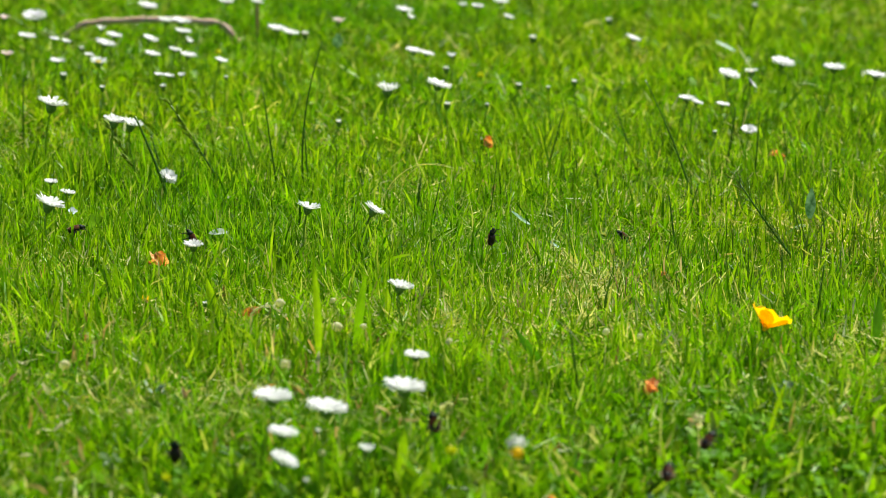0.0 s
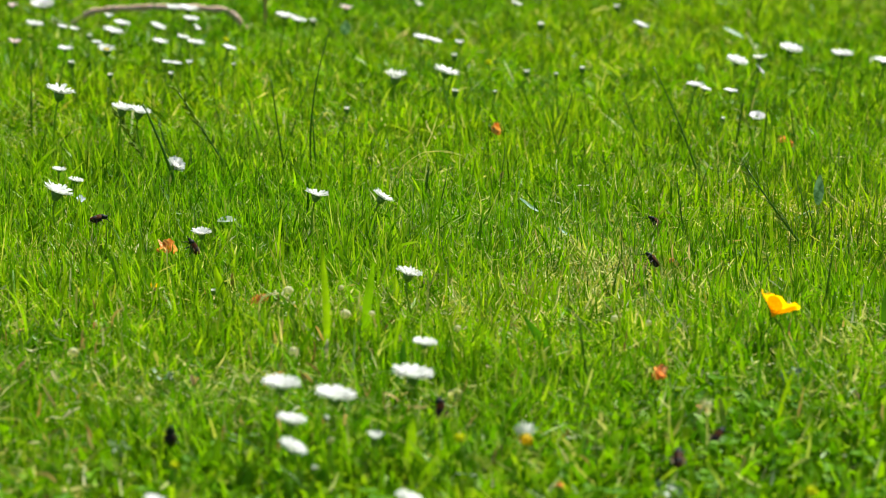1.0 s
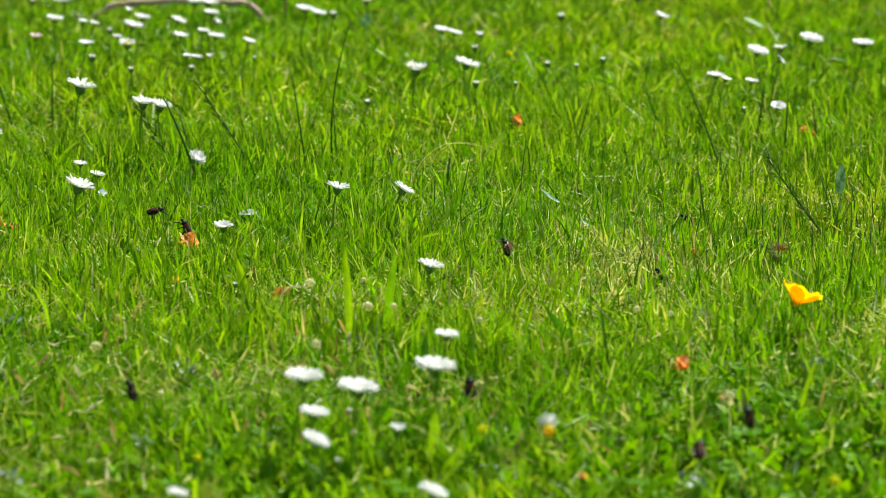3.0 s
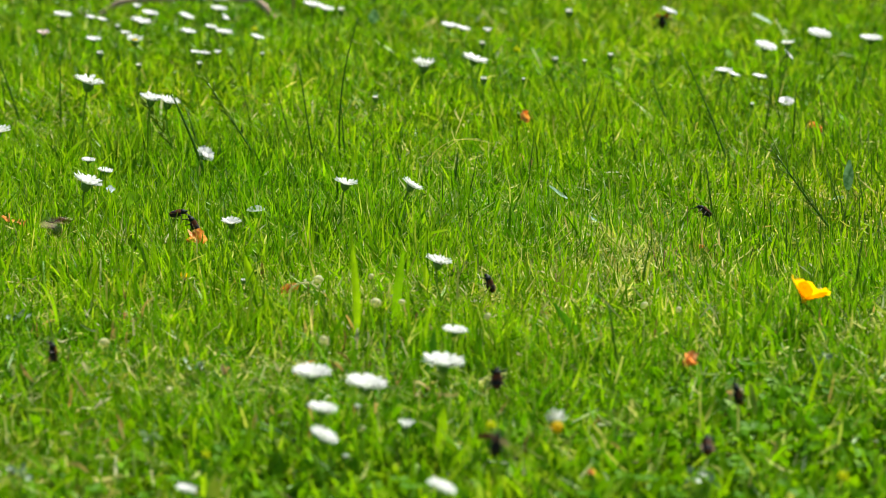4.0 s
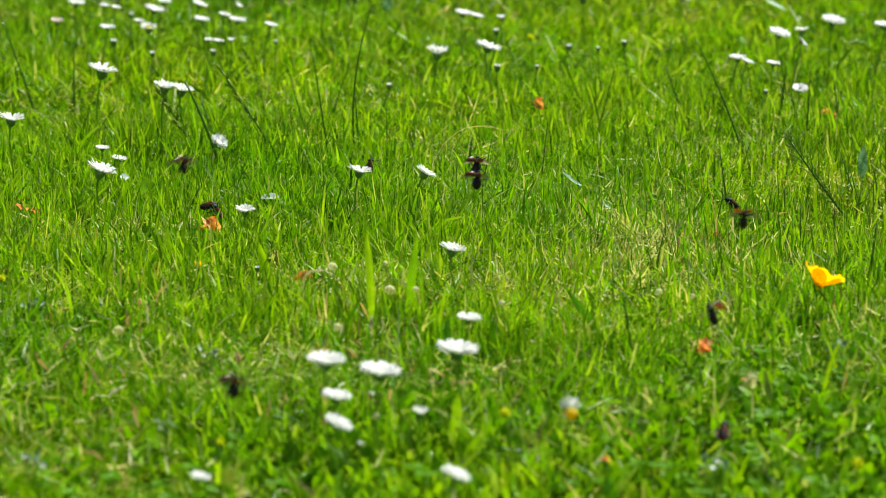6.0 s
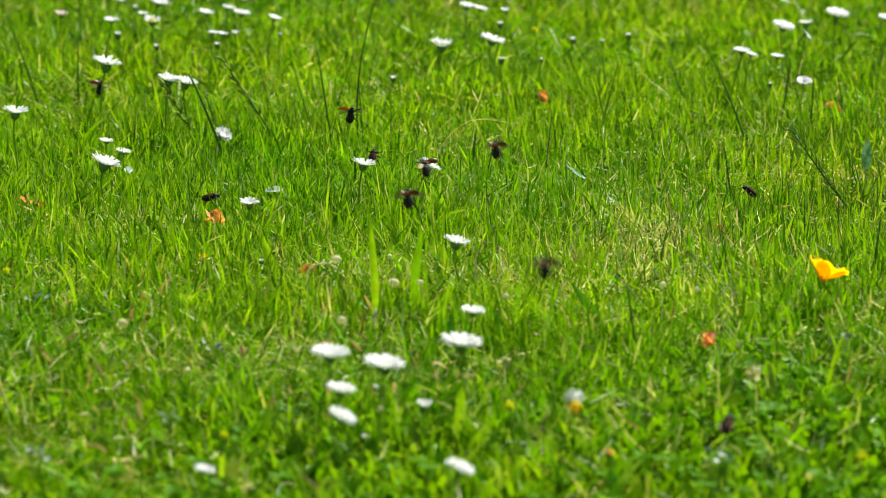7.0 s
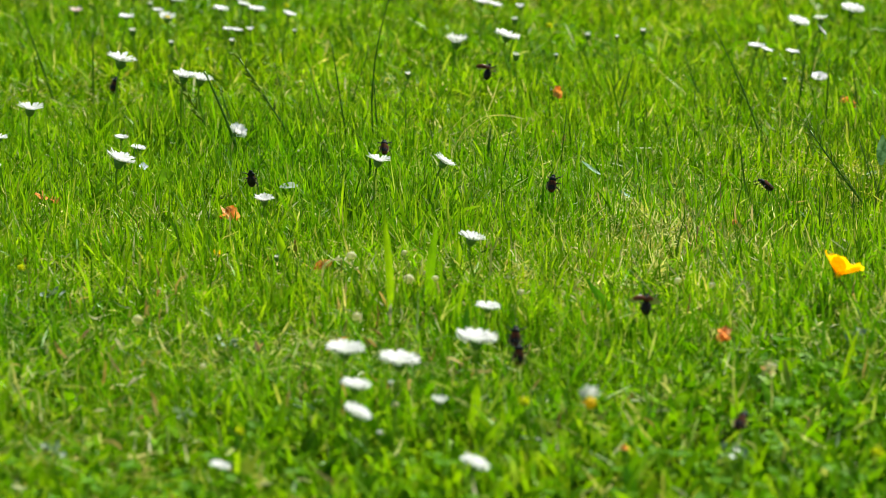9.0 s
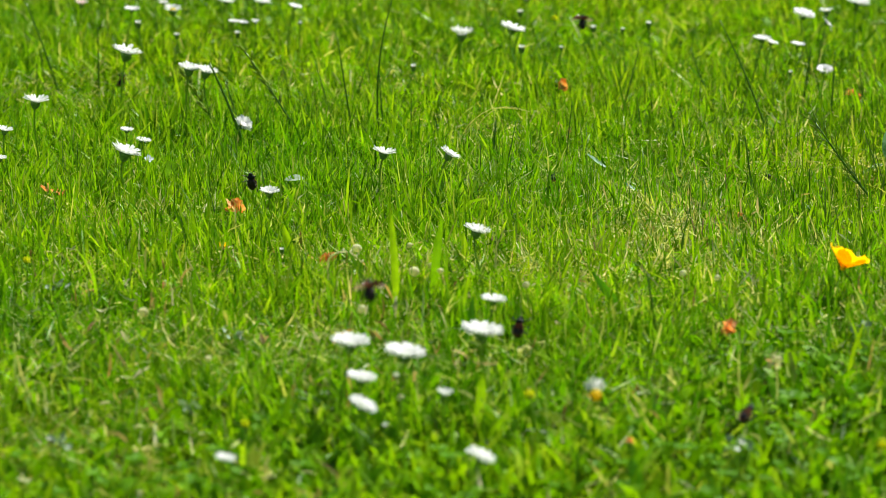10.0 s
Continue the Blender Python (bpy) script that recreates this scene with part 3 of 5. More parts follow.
FAR = [
    (-0.416, 3.405, 0.062, 0.0229, 14, -90, 'f'),
    (-0.408, 3.275, 0.060, 0.0171, 8, 0, 'f'),
    (-0.447, 3.413, 0.060, 0.0126, 5, 0, 'p'),
    (-0.308, 3.480, 0.064, 0.0210, 8, 0, 'f'),
    (-0.326, 3.217, 0.062, 0.0189, 14, 0, 'f'),
    (-0.324, 3.287, 0.060, 0.0155, 10, 0, 'f'),
    (-0.287, 3.267, 0.060, 0.0154, 22, 0, 'f'),
    (-0.276, 3.164, 0.060, 0.0149, 10, 0, 'f'),
    (-0.281, 3.388, 0.062, 0.0171, 6, 0, 'f'),
    (-0.266, 3.381, 0.062, 0.0193, 8, 0, 'f'),
    (-0.259, 3.321, 0.060, 0.0156, 6, 0, 'f'),
    (-0.251, 3.295, 0.056, 0.0089, 40, 0, 'h'),
    (-0.257, 3.196, 0.060, 0.0118, 12, 0, 'f'),
    (-0.242, 3.160, 0.060, 0.0159, 10, 0, 'f'),
]
FAR2 = [
    (-0.320, 3.099, 0.062, 0.0167, 16, -70, 'y'),
    (-0.379, 3.258, 0.060, 0.0099, 8, 0, 'f'),
    (-0.366, 3.244, 0.060, 0.0098, 12, 0, 'f'),
    (-0.361, 3.126, 0.058, 0.0142, 4, 0, 'f'),
    (-0.346, 3.043, 0.058, 0.0082, 0, 0, 'b'),
    (-0.305, 2.985, 0.056, 0.0065, 0, 0, 'b'),
    (-0.261, 3.063, 0.056, 0.0093, 4, 0, 'f'),
    (-0.252, 3.057, 0.056, 0.0093, 8, 0, 'f'),
    (-0.241, 3.068, 0.056, 0.0072, 0, 0, 'h'),
    (-0.254, 3.022, 0.052, 0.0071, 0, 0, 'b'),
    (-0.209, 3.130, 0.060, 0.0126, 16, 0, 'f'),
    (-0.202, 3.094, 0.050, 0.0052, 0, 0, 'b'),
    (-0.412, 3.159, 0.060, 0.0138, 4, 0, 'p'),
]
FARTHEST = [
    (-0.199, 3.543, 0.062, 0.0143, 10, 0, 'f'),
    (-0.231, 3.540, 0.062, 0.0154, 6, 0, 'f'),
    (0.033, 3.529, 0.062, 0.0130, 4, 0, 'f'),
    (0.058, 3.569, 0.062, 0.0156, 6, 0, 'f'),
    (0.018, 3.557, 0.060, 0.0089, 4, 0, 'f'),
    (0.065, 3.478, 0.058, 0.0117, 20, 0, 'f'),
    (-0.336, 3.169, 0.058, 0.0096, 5, 0, 'f'),
    (-0.344, 3.361, 0.058, 0.0090, 5, 0, 'h'),
    (-0.354, 3.269, 0.050, 0.0066, 0, 0, 'b'),
]


def daisies():
    rng = random.Random(21)
    for rows, apart, group in ((NEAR, True, "daisies close to the lens"), (FOCUS, True, "daisies in the middle of the lawn"), (MIDDLE, False, "daisies further back"), (BUDS, False, "daisies further back"),
                               (RIGHT, False, "daisies further back"), (FAR, False, "daisies in the far cluster"), (FAR2, False, "daisies in the far cluster"), (FARTHEST, False, "daisies in the far cluster")):
        for row in rows:
            daisy(rng, *row, apart, group)


daisies()


# ---- stalks and broad blades ----
def spikelet(length, width):
    return lathe([(0.0002, 0), (width * 0.45, length * 0.2), (width * 0.5, length * 0.45), (width * 0.3, length * 0.75), (0.0001, length)], 6)


def bent(points, n):
    """n points along a smooth line through the given ones."""
    p = [Vector(q) for q in points]
    p = [2 * p[0] - p[1]] + p + [2 * p[-1] - p[-2]]
    out = []
    for i in range(n):
        u = i / (n - 1) * (len(p) - 3)
        k = min(int(u), len(p) - 4)
        t = u - k
        a, b, c, d = p[k:k + 4]
        out.append(0.5 * ((2 * b) + (c - a) * t + (2 * a - 5 * b + 4 * c - d) * t * t + (3 * b - a - 3 * c + d) * t ** 3))
    return out


# radius, foot x, y, tip aside, tip height, bow
CULM_STALKS_FAR = [
    (0.00060, -0.3698, 2.934, 0.0004, 0.0711, 0.0002),
    (0.00060, 0.1703, 2.910, -0.0218, 0.0581, -0.0002),
    (0.00070, -0.4002, 2.930, -0.0312, 0.0925, 0.0017),
]
CULM_STALKS_NEAR = [
    (0.00055, -0.1335, 2.729, -0.0148, 0.0970, -0.0001),
    (0.00050, -0.1117, 2.718, 0.0123, 0.1395, -0.0089),
    (0.00045, -0.1497, 2.781, -0.0201, 0.0675, 0.0000),
    (0.00045, -0.1824, 2.819, -0.0198, 0.0657, -0.0007),
    (0.00055, 0.2091, 2.715, -0.0469, 0.1157, 0.0037),
    (0.00060, 0.2413, 2.879, 0.0090, 0.0644, 0.0003),
    (0.00050, 0.2603, 2.811, 0.0040, 0.0730, 0.0005),
    (0.00050, 0.2948, 2.827, -0.0097, 0.0635, 0.0000),
    (0.00050, 0.1788, 2.514, -0.0086, 0.0590, 0.0000),
    (0.00045, 0.0813, 2.825, 0.0199, 0.0734, 0.0005),
    (0.00040, -0.1453, 2.887, 0.0201, 0.0631, -0.0012),
    (0.00040, 0.0349, 2.613, 0.0066, 0.0637, -0.0002),
    (0.00050, -0.1083, 2.713, -0.0052, 0.0680, -0.0003),
    (0.00040, -0.0861, 2.656, 0.0002, 0.0638, 0.0000),
]
DARK_STALKS_FAR = [
    (0.00090, -0.2126, 2.649, -0.0328, 0.0852, 0.0023),
    (0.00070, -0.2274, 2.762, -0.0155, 0.0507, 0.0004),
    (0.00065, -0.0234, 2.619, 0.0054, 0.0462, 0.0003),
    (0.00050, 0.2167, 2.486, 0.0001, 0.0389, 0.0002),
    (0.00045, 0.2493, 2.430, -0.0012, 0.0377, 0.0000),
    (0.00035, 0.2822, 2.511, -0.0227, 0.0610, -0.0005),
    (0.00040, 0.2944, 2.523, -0.0076, 0.0461, 0.0000),
    (0.00040, -0.0145, 2.554, 0.0123, 0.0553, 0.0002),
    (0.00040, -0.0298, 2.497, 0.0010, 0.0459, 0.0002),
    (0.00035, 0.0023, 2.430, 0.0241, 0.0420, 0.0008),
]
DARK_STALKS_NEAR = [
    (0.00070, 0.0866, 2.028, -0.0076, 0.0521, 0.0002),
    (0.00060, 0.2512, 2.245, 0.0072, 0.0553, 0.0001),
    (0.00045, 0.2157, 2.349, 0.0004, 0.0510, 0.0004),
    (0.00050, 0.0838, 1.815, -0.0027, 0.0491, -0.0001),
    (0.00040, 0.2801, 2.349, 0.0017, 0.0506, 0.0001),
    (0.00050, -0.2466, 2.365, 0.0011, 0.0426, -0.0002),
]
OPEN_STALKS = [
    (0.00060, 0.2780, 2.476, -0.0581, 0.0742, -0.0016),
]
SEED_STALKS = [
    (0.00055, -0.1633, 2.696, -0.0582, 0.0897, 0.0005),
    (0.00050, -0.2334, 2.719, -0.0378, 0.0631, -0.0005),
]
ARCHES = [  # radius, foot x, y, tip aside, peak height, tip height
    (0.00025, -0.0371, 2.724, 0.0436, 0.0377, 0.0351),
    (0.00030, -0.0701, 2.567, -0.0236, 0.0213, 0.0155),
    (0.00030, -0.0330, 2.558, -0.0143, 0.0204, 0.0155),
    (0.00030, -0.0504, 2.628, 0.0587, 0.0546, 0.0519),
    (0.00025, -0.1039, 2.773, -0.0329, 0.0232, 0.0232),
    (0.00030, 0.0466, 2.950, -0.0199, 0.0250, 0.0250),
    (0.00040, -0.1027, 2.530, -0.0117, 0.0200, 0.0055),
    (0.00030, 0.0641, 2.078, -0.0106, 0.0200, 0.0090),
]


PALE_STEM = leafy("dry_grass_stem", [(0.0, (0.60, 0.64, 0.28)), (1.0, (0.74, 0.76, 0.48))], through=0.55, rough=0.4, spec=0.2, patch=0, island=False)


def stalks():
    rng = random.Random(4)
    every = [("spike", q) for q in SEED_STALKS] + [("panicle", q) for q in OPEN_STALKS] + [("culm", q) for q in CULM_STALKS_NEAR + CULM_STALKS_FAR] + [("dark", q) for q in DARK_STALKS_NEAR + DARK_STALKS_FAR] + [("straw", q) for q in ARCHES]
    for kind, (r, x, y, dx, top, bow) in every:
        z = ground_at(x, y)
        label = {"spike": "flowering grass stalk with a narrow green seed spike", "culm": "tall thin dark green grass stalk above the lawn", "straw": "pale arching dry grass stem over the blades",
                 "dark": "stiff dark green grass stalk standing upright", "panicle": "leaning grass stalk with a drooping open seed head"}[kind]
        ob = thing("grass_stalk", label, "grass stalk", pose(x, y, z), "tall grass stalks")
        if kind == "straw":          # rises to its peak and hangs over
            knots = [Vector((0, 0, -0.002)), Vector((dx * 0.10, 0, top * 0.62)), Vector((dx * 0.42, 0, top * 0.96)), Vector((dx * 0.72, 0, top)), Vector((dx, 0, bow))]
            line = bent(knots, 14)
        else:
            line = [Vector((dx * t + 4 * bow * t * (1 - t), 0.004 * t * t, top * t - 0.002 * (1 - t))) for t in (i / 13 for i in range(14))]
        part("culm", mesh_of("culm", *tube(line, [(1.3 if kind == "straw" else 1.9) * r * (1.15 - 0.75 * i / 13) for i in range(14)], 6), PALE_STEM if kind == "straw" else CULM), ob)
        if kind == "panicle":          # loose side branches that carry small spikelets
            shapes = [mesh_of("spikelet", *spikelet(rng.uniform(0.0032, 0.0045), rng.uniform(0.0009, 0.0013)), SEED) for _ in range(3)]
            for i in range(4, 14):
                d = (line[min(i + 1, 13)] - line[i - 1]).normalized()
                for _ in range(3):
                    aim = (d + Vector((rng.uniform(-0.6, 0.6), rng.uniform(-0.6, 0.6), rng.uniform(-0.25, 0.35)))).normalized()
                    ln = rng.uniform(0.008, 0.022) * (1.2 - 0.04 * i)
                    way = [line[i], line[i] + aim * ln * 0.5 + Vector((0, 0, 0.001)), line[i] + aim * ln + Vector((0, 0, -0.0015))]
                    branch = part("branch", mesh_of("branch", *tube(way, [0.00028, 0.00022, 0.00016], 5), CULM), ob)
                    for q in (0.55, 0.8, 1.0):
                        at = line[i] + aim * ln * q
                        part("spikelet", shapes[rng.randrange(3)], branch, Matrix.Translation(at) @ (aim + Vector((rng.uniform(-0.3, 0.3), 0, rng.uniform(-0.5, 0.1)))).to_track_quat("Z", "Y").to_matrix().to_4x4())
        elif kind == "spike":
            low, fat = 7, 1.9
            shapes = [mesh_of("spikelet", *spikelet(fat * rng.uniform(0.0045, 0.006), fat * rng.uniform(0.0009, 0.0014)), SEED) for _ in range(3)]
            for i in range(low, 14):
                d = (line[min(i + 1, 13)] - line[i - 1]).normalized()
                for _ in range(3):
                    side = Vector((rng.uniform(-1, 1), rng.uniform(-1, 1), rng.uniform(-0.3, 0.3)))
                    aim = (d + side * 0.75).normalized()
                    away = side * 0.0004
                    part("spikelet", shapes[rng.randrange(3)], ob, Matrix.Translation(line[i] + away + d * rng.uniform(-0.002, 0.002)) @ aim.to_track_quat("Z", "Y").to_matrix().to_4x4())
        elif kind == "culm":
            # a sheathing leaf part way up
            i = 5
            d = Vector((rng.choice((-1, 1)) * rng.uniform(0.4, 1), rng.uniform(-0.4, 0.4), 1.6)).normalized()
            ln = rng.uniform(0.018, 0.034)
            g = []
            for k in range(6):
                t = k / 5
                c = line[i] + d * ln * t + Vector((d.x, d.y, -0.3)) * ln * 0.5 * t * t
                w = 0.0009 * (1 - t) ** 0.6 + 0.0001
                g.append([c + Vector((0.4, 0.9, 0)) * -w, c, c + Vector((0.4, 0.9, 0)) * w])
            part("leaf_blade", mesh_of("leaf_blade", *sheet(g), GRASS), ob)


stalks()

BROAD_BLADES = [  # foot x, y, tip dx, height, width, bend
    (-0.0771, 2.054, -0.0039, 0.0877, 0.0049, 0.2),
    (-0.0539, 2.111, 0.0046, 0.0664, 0.0062, -0.3),
    (-0.0339, 2.205, -0.0033, 0.0388, 0.0053, 0.1),
    (-0.1486, 2.228, -0.0106, 0.0417, 0.0069, 0.1),
    (0.0756, 2.088, -0.0292, 0.0387, 0.0079, 0.3),
    (0.1688, 2.213, 0.0057, 0.0193, 0.0061, 0.2),
    (0.1218, 2.580, -0.0061, 0.0438, 0.0053, 0.1),
    (-0.0363, 2.007, 0.0083, 0.0415, 0.0055, 0.3),
    (0.1791, 1.964, 0.0057, 0.0408, 0.0027, 0.5),
    (0.1937, 1.938, 0.0104, 0.0439, 0.0027, -0.6),
]
BROAD_BLADES_NEAR = [
    (0.1898, 1.951, -0.0158, 0.0300, 0.0027, 0.6),
    (0.2037, 1.992, 0.0146, 0.0309, 0.0027, 0.6),
    (0.1540, 1.898, -0.0104, 0.0261, 0.0065, 0.5),
    (-0.2539, 2.278, -0.0096, 0.0218, 0.0047, 0.3),
    (0.0140, 2.081, -0.0031, 0.0243, 0.0064, 0.2),
    (-0.0249, 1.841, 0.0044, 0.0389, 0.0064, 0.2),
    (-0.2955, 1.925, -0.0044, 0.0266, 0.0053, 0.1),
    (0.0637, 1.731, -0.0038, 0.0247, 0.0072, 0.3),
    (0.2765, 2.157, 0.0095, 0.0477, 0.0066, 0.3),
]


DEEP = leafy("deep_green_blade", [(0.0, (0.06, 0.22, 0.006)), (1.0, (0.10, 0.29, 0.008))], through=0.4, rough=0.4, spec=0.2, island=False, patch=0)


def broad_blades():
    rng = random.Random(9)
    for x, y, dx, h, w, bend in BROAD_BLADES + BROAD_BLADES_NEAR:
        z = ground_at(x, y)
        g = []
        yaw = rng.uniform(-0.45, 0.0)
        for k in range(11):
            t = k / 10
            c = Vector((dx * t + 0.12 * bend * h * math.sin(math.pi * t), 0.25 * h * t * t * rng.choice((0.9, 1.0)), h * t - 0.003 * (1 - t)))
            ww = w / 2 * (0.4 + 0.6 * math.sin(math.pi * 0.5 * min(1, t * 1.4))) * (1.0 if t < 0.65 else 1.0 - 0.88 * ((t - 0.65) / 0.35) ** 1.8)
            s = Vector((math.cos(yaw + 0.2 * t), math.sin(yaw + 0.2 * t), 0))
            g.append([c - s * ww, c - s * ww * 0.5 + Vector((0, 0.1 * ww, 0)), c + Vector((0, 0.22 * ww, 0)), c + s * ww * 0.5 + Vector((0, 0.1 * ww, 0)), c + s * ww])
        ob = thing("plant_shoot", "upright shoot with one broad bright green blade", "plant shoot", pose(x, y, z), "broad-bladed shoots")
        part("leaf_blade", mesh_of("leaf_blade", *sheet(g), BLADE if bend < 0.25 else DEEP), ob)
        part("sheath", mesh_of("sheath", *tube([(0, 0, -0.003), (dx * 0.04, 0, 0.002), (dx * 0.09, 0.0004, h * 0.09)], [0.0012, 0.0012, 0.0008], 6), BLADE), ob)


broad_blades()


# ---- herbs among the grass ----
def herb_leaves():
    rs = np.random.RandomState(31)
    x, y = scatter(rs, 60000, -0.7, 0.7, 1.5, 3.4, lambda a, b: wedge(a, b) * np.clip(np.interp(b, [1.8, 2.1, 2.4], [0.40, 0.18, 0.06]) * (field(a, b, 33, 0.08) > 0.42) + 0.75 * lush(a, b), 0, 1))
    n = len(x)
    length = rs.uniform(0.010, 0.028, n)
    h = blades("herb_leaf", x, y, length, rs.uniform(0.0040, 0.0100, n) * (0.6 + length * 14), np.abs(rs.normal(0.35, 0.35, n)), rs.uniform(0, 6.283, n), rs.uniform(0.3, 1.4, n), BROAD,
               twist=rs.normal(0, 0.2, n), rows=7, prof=[0.10, 0.10, 0.14, 0.70, 1.0, 0.75, 0.12], roll=0.5)
    tagged(h, "small rounded green weed leaves low in the lawn", "weed leaves", kind="stuff")


CLOVER = leafy("clover_leaf", [(0.0, (0.07, 0.21, 0.004)), (1.0, (0.12, 0.30, 0.006))], through=0.35, rough=0.5, tint=(1.2, 1.15, 0.5), spec=0.05, island=False)


def clover_master():
    rng = random.Random(2)
    kinds = []
    for v in range(4):
        h = 0.013 + 0.004 * v
        ob = thing("clover", "green three-leaved clover with rounded leaflets in the grass", "clover", pose(0, 0, 0), "clover leaves")
        lean = Vector((rng.uniform(-0.006, 0.006), rng.uniform(-0.008, 0.0), 0))
        pts = bent([Vector((0, 0, -0.002)), Vector((0, 0, h * 0.5)) + lean * 0.3, Vector((0, 0, h)) + lean], 6)
        part("petiole", mesh_of("petiole", *tube(pts, [0.0006, 0.00058, 0.00055, 0.0005, 0.00045, 0.0004], 5), STEM), ob)
        size = rng.uniform(0.0075, 0.0115)
        g = []
        for i in range(6):
            t = i / 5
            w = size * 0.42 * (0.12, 0.62, 0.95, 1.0, 0.82, 0.30)[i]
            droop = 0.10 * t * t
            g.append([(size * t * (0.97 if abs(k) == 2 and t == 1 else 1), w * k / 2, size * (0.16 * abs(k) / 2 * (1 - 0.4 * t) - droop + 0.12 * t)) for k in (-2, -1, 0, 1, 2)])
        leaf = mesh_of("leaflet", *sheet(g), CLOVER)
        for k in range(3):
            part("leaflet", leaf, ob, Matrix.Translation(pts[-1]) @ Matrix.Rotation(2 * math.pi * k / 3 + rng.uniform(-0.2, 0.2), 4, "Z") @ Matrix.Rotation(rng.uniform(-0.8, 0.4), 4, "Y"))
        kinds.append(ob)
    return kinds


def clovers():
    rng = random.Random(12)
    kinds = clover_master()
    spots = []
    for cx, cy, n, s in ((0.066, 1.76, 10, 0.02), (0.155, 1.80, 16, 0.03), (0.20, 1.72, 16, 0.03), (0.21, 1.86, 16, 0.035), (0.17, 1.92, 8, 0.03), (-0.13, 1.78, 6, 0.03), (-0.15, 1.68, 14, 0.035), (-0.02, 1.70, 10, 0.04), (0.10, 1.68, 12, 0.03), (-0.215, 1.70, 10, 0.03)):
        spots += [(rng.gauss(cx, s), rng.gauss(cy, s)) for _ in range(n)]
    for i, (x, y) in enumerate(spots):
        m = pose(x, y, ground_at(x, y), 0, 0, rng.uniform(0, 360)) @ Matrix.Scale(rng.uniform(0.8, 1.2), 4)
        if i < 4:
            kinds[i].matrix_basis = m
        else:
            copy_thing(kinds[i % 4], m)


herb_leaves()
clovers()

YELLOW = leafy("buttercup_petal", [(0.0, (0.93, 0.56, 0.002)), (1.0, (0.95, 0.62, 0.003))], through=0.62, rough=0.3, tint=(1.08, 1.1, 0.6), island=False, patch=0, spec=0.3)
MEDIC = leafy("medick_floret", [(0.0, (0.78, 0.80, 0.01)), (1.0, (0.84, 0.86, 0.02))], through=0.65, rough=0.6, tint=(1.05, 1.05, 0.5), patch=0, spec=0.1, island=False)
BUTTERCUP = (0.211, 2.101, 0.05, 0.0222)


def buttercup():
    x, y, h, w = BUTTERCUP
    x, h = x - 0.006, h - 0.003
    gx, gy = x + 0.006, y + 0.004
    gz = ground_at(gx, gy)
    ob = thing("buttercup", "glossy golden yellow buttercup open above the grass", "buttercup", pose(gx, gy, gz))
    top = Vector((x - gx, y - gy, h - gz - 0.004))
    part("stem", mesh_of("stem", *tube(bent([Vector((0, 0, -0.002)), Vector((0.002, 0, h * 0.5)), top], 8), [0.0008] * 8, 6), STEM), ob)
    T = Matrix.Translation(top) @ Matrix.Rotation(radians(-15), 4, "Z") @ Matrix.Rotation(radians(20), 4, "Y") @ Matrix.Rotation(radians(-14), 4, "X")
    head = part("receptacle", mesh_of("receptacle", *lathe([(0.0008, -0.001), (0.0016, 0.0), (0.0018, 0.0012), (0.0010, 0.0026), (0.0003, 0.003)], 10), MEDIC), ob, T, "tight yellow-green centre")
    size = w * 0.77
    rng = random.Random(6)
    for k in range(5):
        g = []
        for i in range(7):
            t = i / 6
            half = size * 0.60 * (0.25, 0.58, 0.85, 1.0, 1.0, 0.88, 0.50)[i]
            lift = 1.00 - 0.34 * t
            row = []
            for j in (-2, -1, 0, 1, 2):
                row.append((size * t * math.cos(lift) - 0.06 * size * (j / 2) ** 2 * t, half * j / 2, size * t * math.sin(lift) + 0.16 * size * (j / 2) ** 2 + rng.uniform(-0.0002, 0.0002)))
            g.append(row)
        part("petal", mesh_of("petal", *sheet(g), YELLOW), head, Matrix.Rotation(2 * math.pi * k / 5 + 0.18, 4, "Z") @ Matrix.Rotation(rng.uniform(-0.12, 0.12), 4, "Y"))
    for k in range(14):
        a = 2 * math.pi * k / 14
        part("stamen", mesh_of("stamen", *tube([(0.0014 * math.cos(a), 0.0014 * math.sin(a), 0.001), (0.0026 * math.cos(a), 0.0026 * math.sin(a), 0.0040)], [0.00015, 0.0004], 5), MEDIC), head)


buttercup()

MEDICK = [  # x, y, height, width
    (-0.144, 1.718, 0.046, 0.0053),
    (0.006, 1.780, 0.046, 0.0074),
    (0.185, 1.666, 0.050, 0.0078),
    (0.033, 3.121, 0.050, 0.0079),
    (-0.315, 2.110, 0.046, 0.0061),
    (-0.220, 3.250, 0.050, 0.0066),
]


def medicks():
    rng = random.Random(8)
    for x, y, h, w in MEDICK:
        w *= 0.85
        gx, gy = x + rng.uniform(-0.005, 0.005), y
        gz = ground_at(gx, gy)
        ob = thing("medick", "small round yellow clover-like flower head low in grass", "wild flower", pose(gx, gy, gz), "small yellow flowers")
        top = Vector((x - gx, y - gy, h - gz))
        part("stem", mesh_of("stem", *tube(bent([Vector((0, 0, -0.002)), top * 0.5 + Vector((0.002, 0, 0)), top], 6), [0.0005] * 6, 5), STEM), ob)
        petal = [mesh_of("floret", *moved(spikelet(w * 0.42, w * 0.22), Matrix.Identity(4)), MEDIC) for _ in range(1)][0]
        for k in range(22):
            u = (k + 0.5) / 22
            th, ph = math.acos(1 - 1.55 * u), k * 2.39996
            d = Vector((math.sin(th) * math.cos(ph), math.sin(th) * math.sin(ph), math.cos(th)))
            part("floret", petal, ob, Matrix.Translation(top + d * w * 0.12) @ d.to_track_quat("Z", "Y").to_matrix().to_4x4())


medicks()

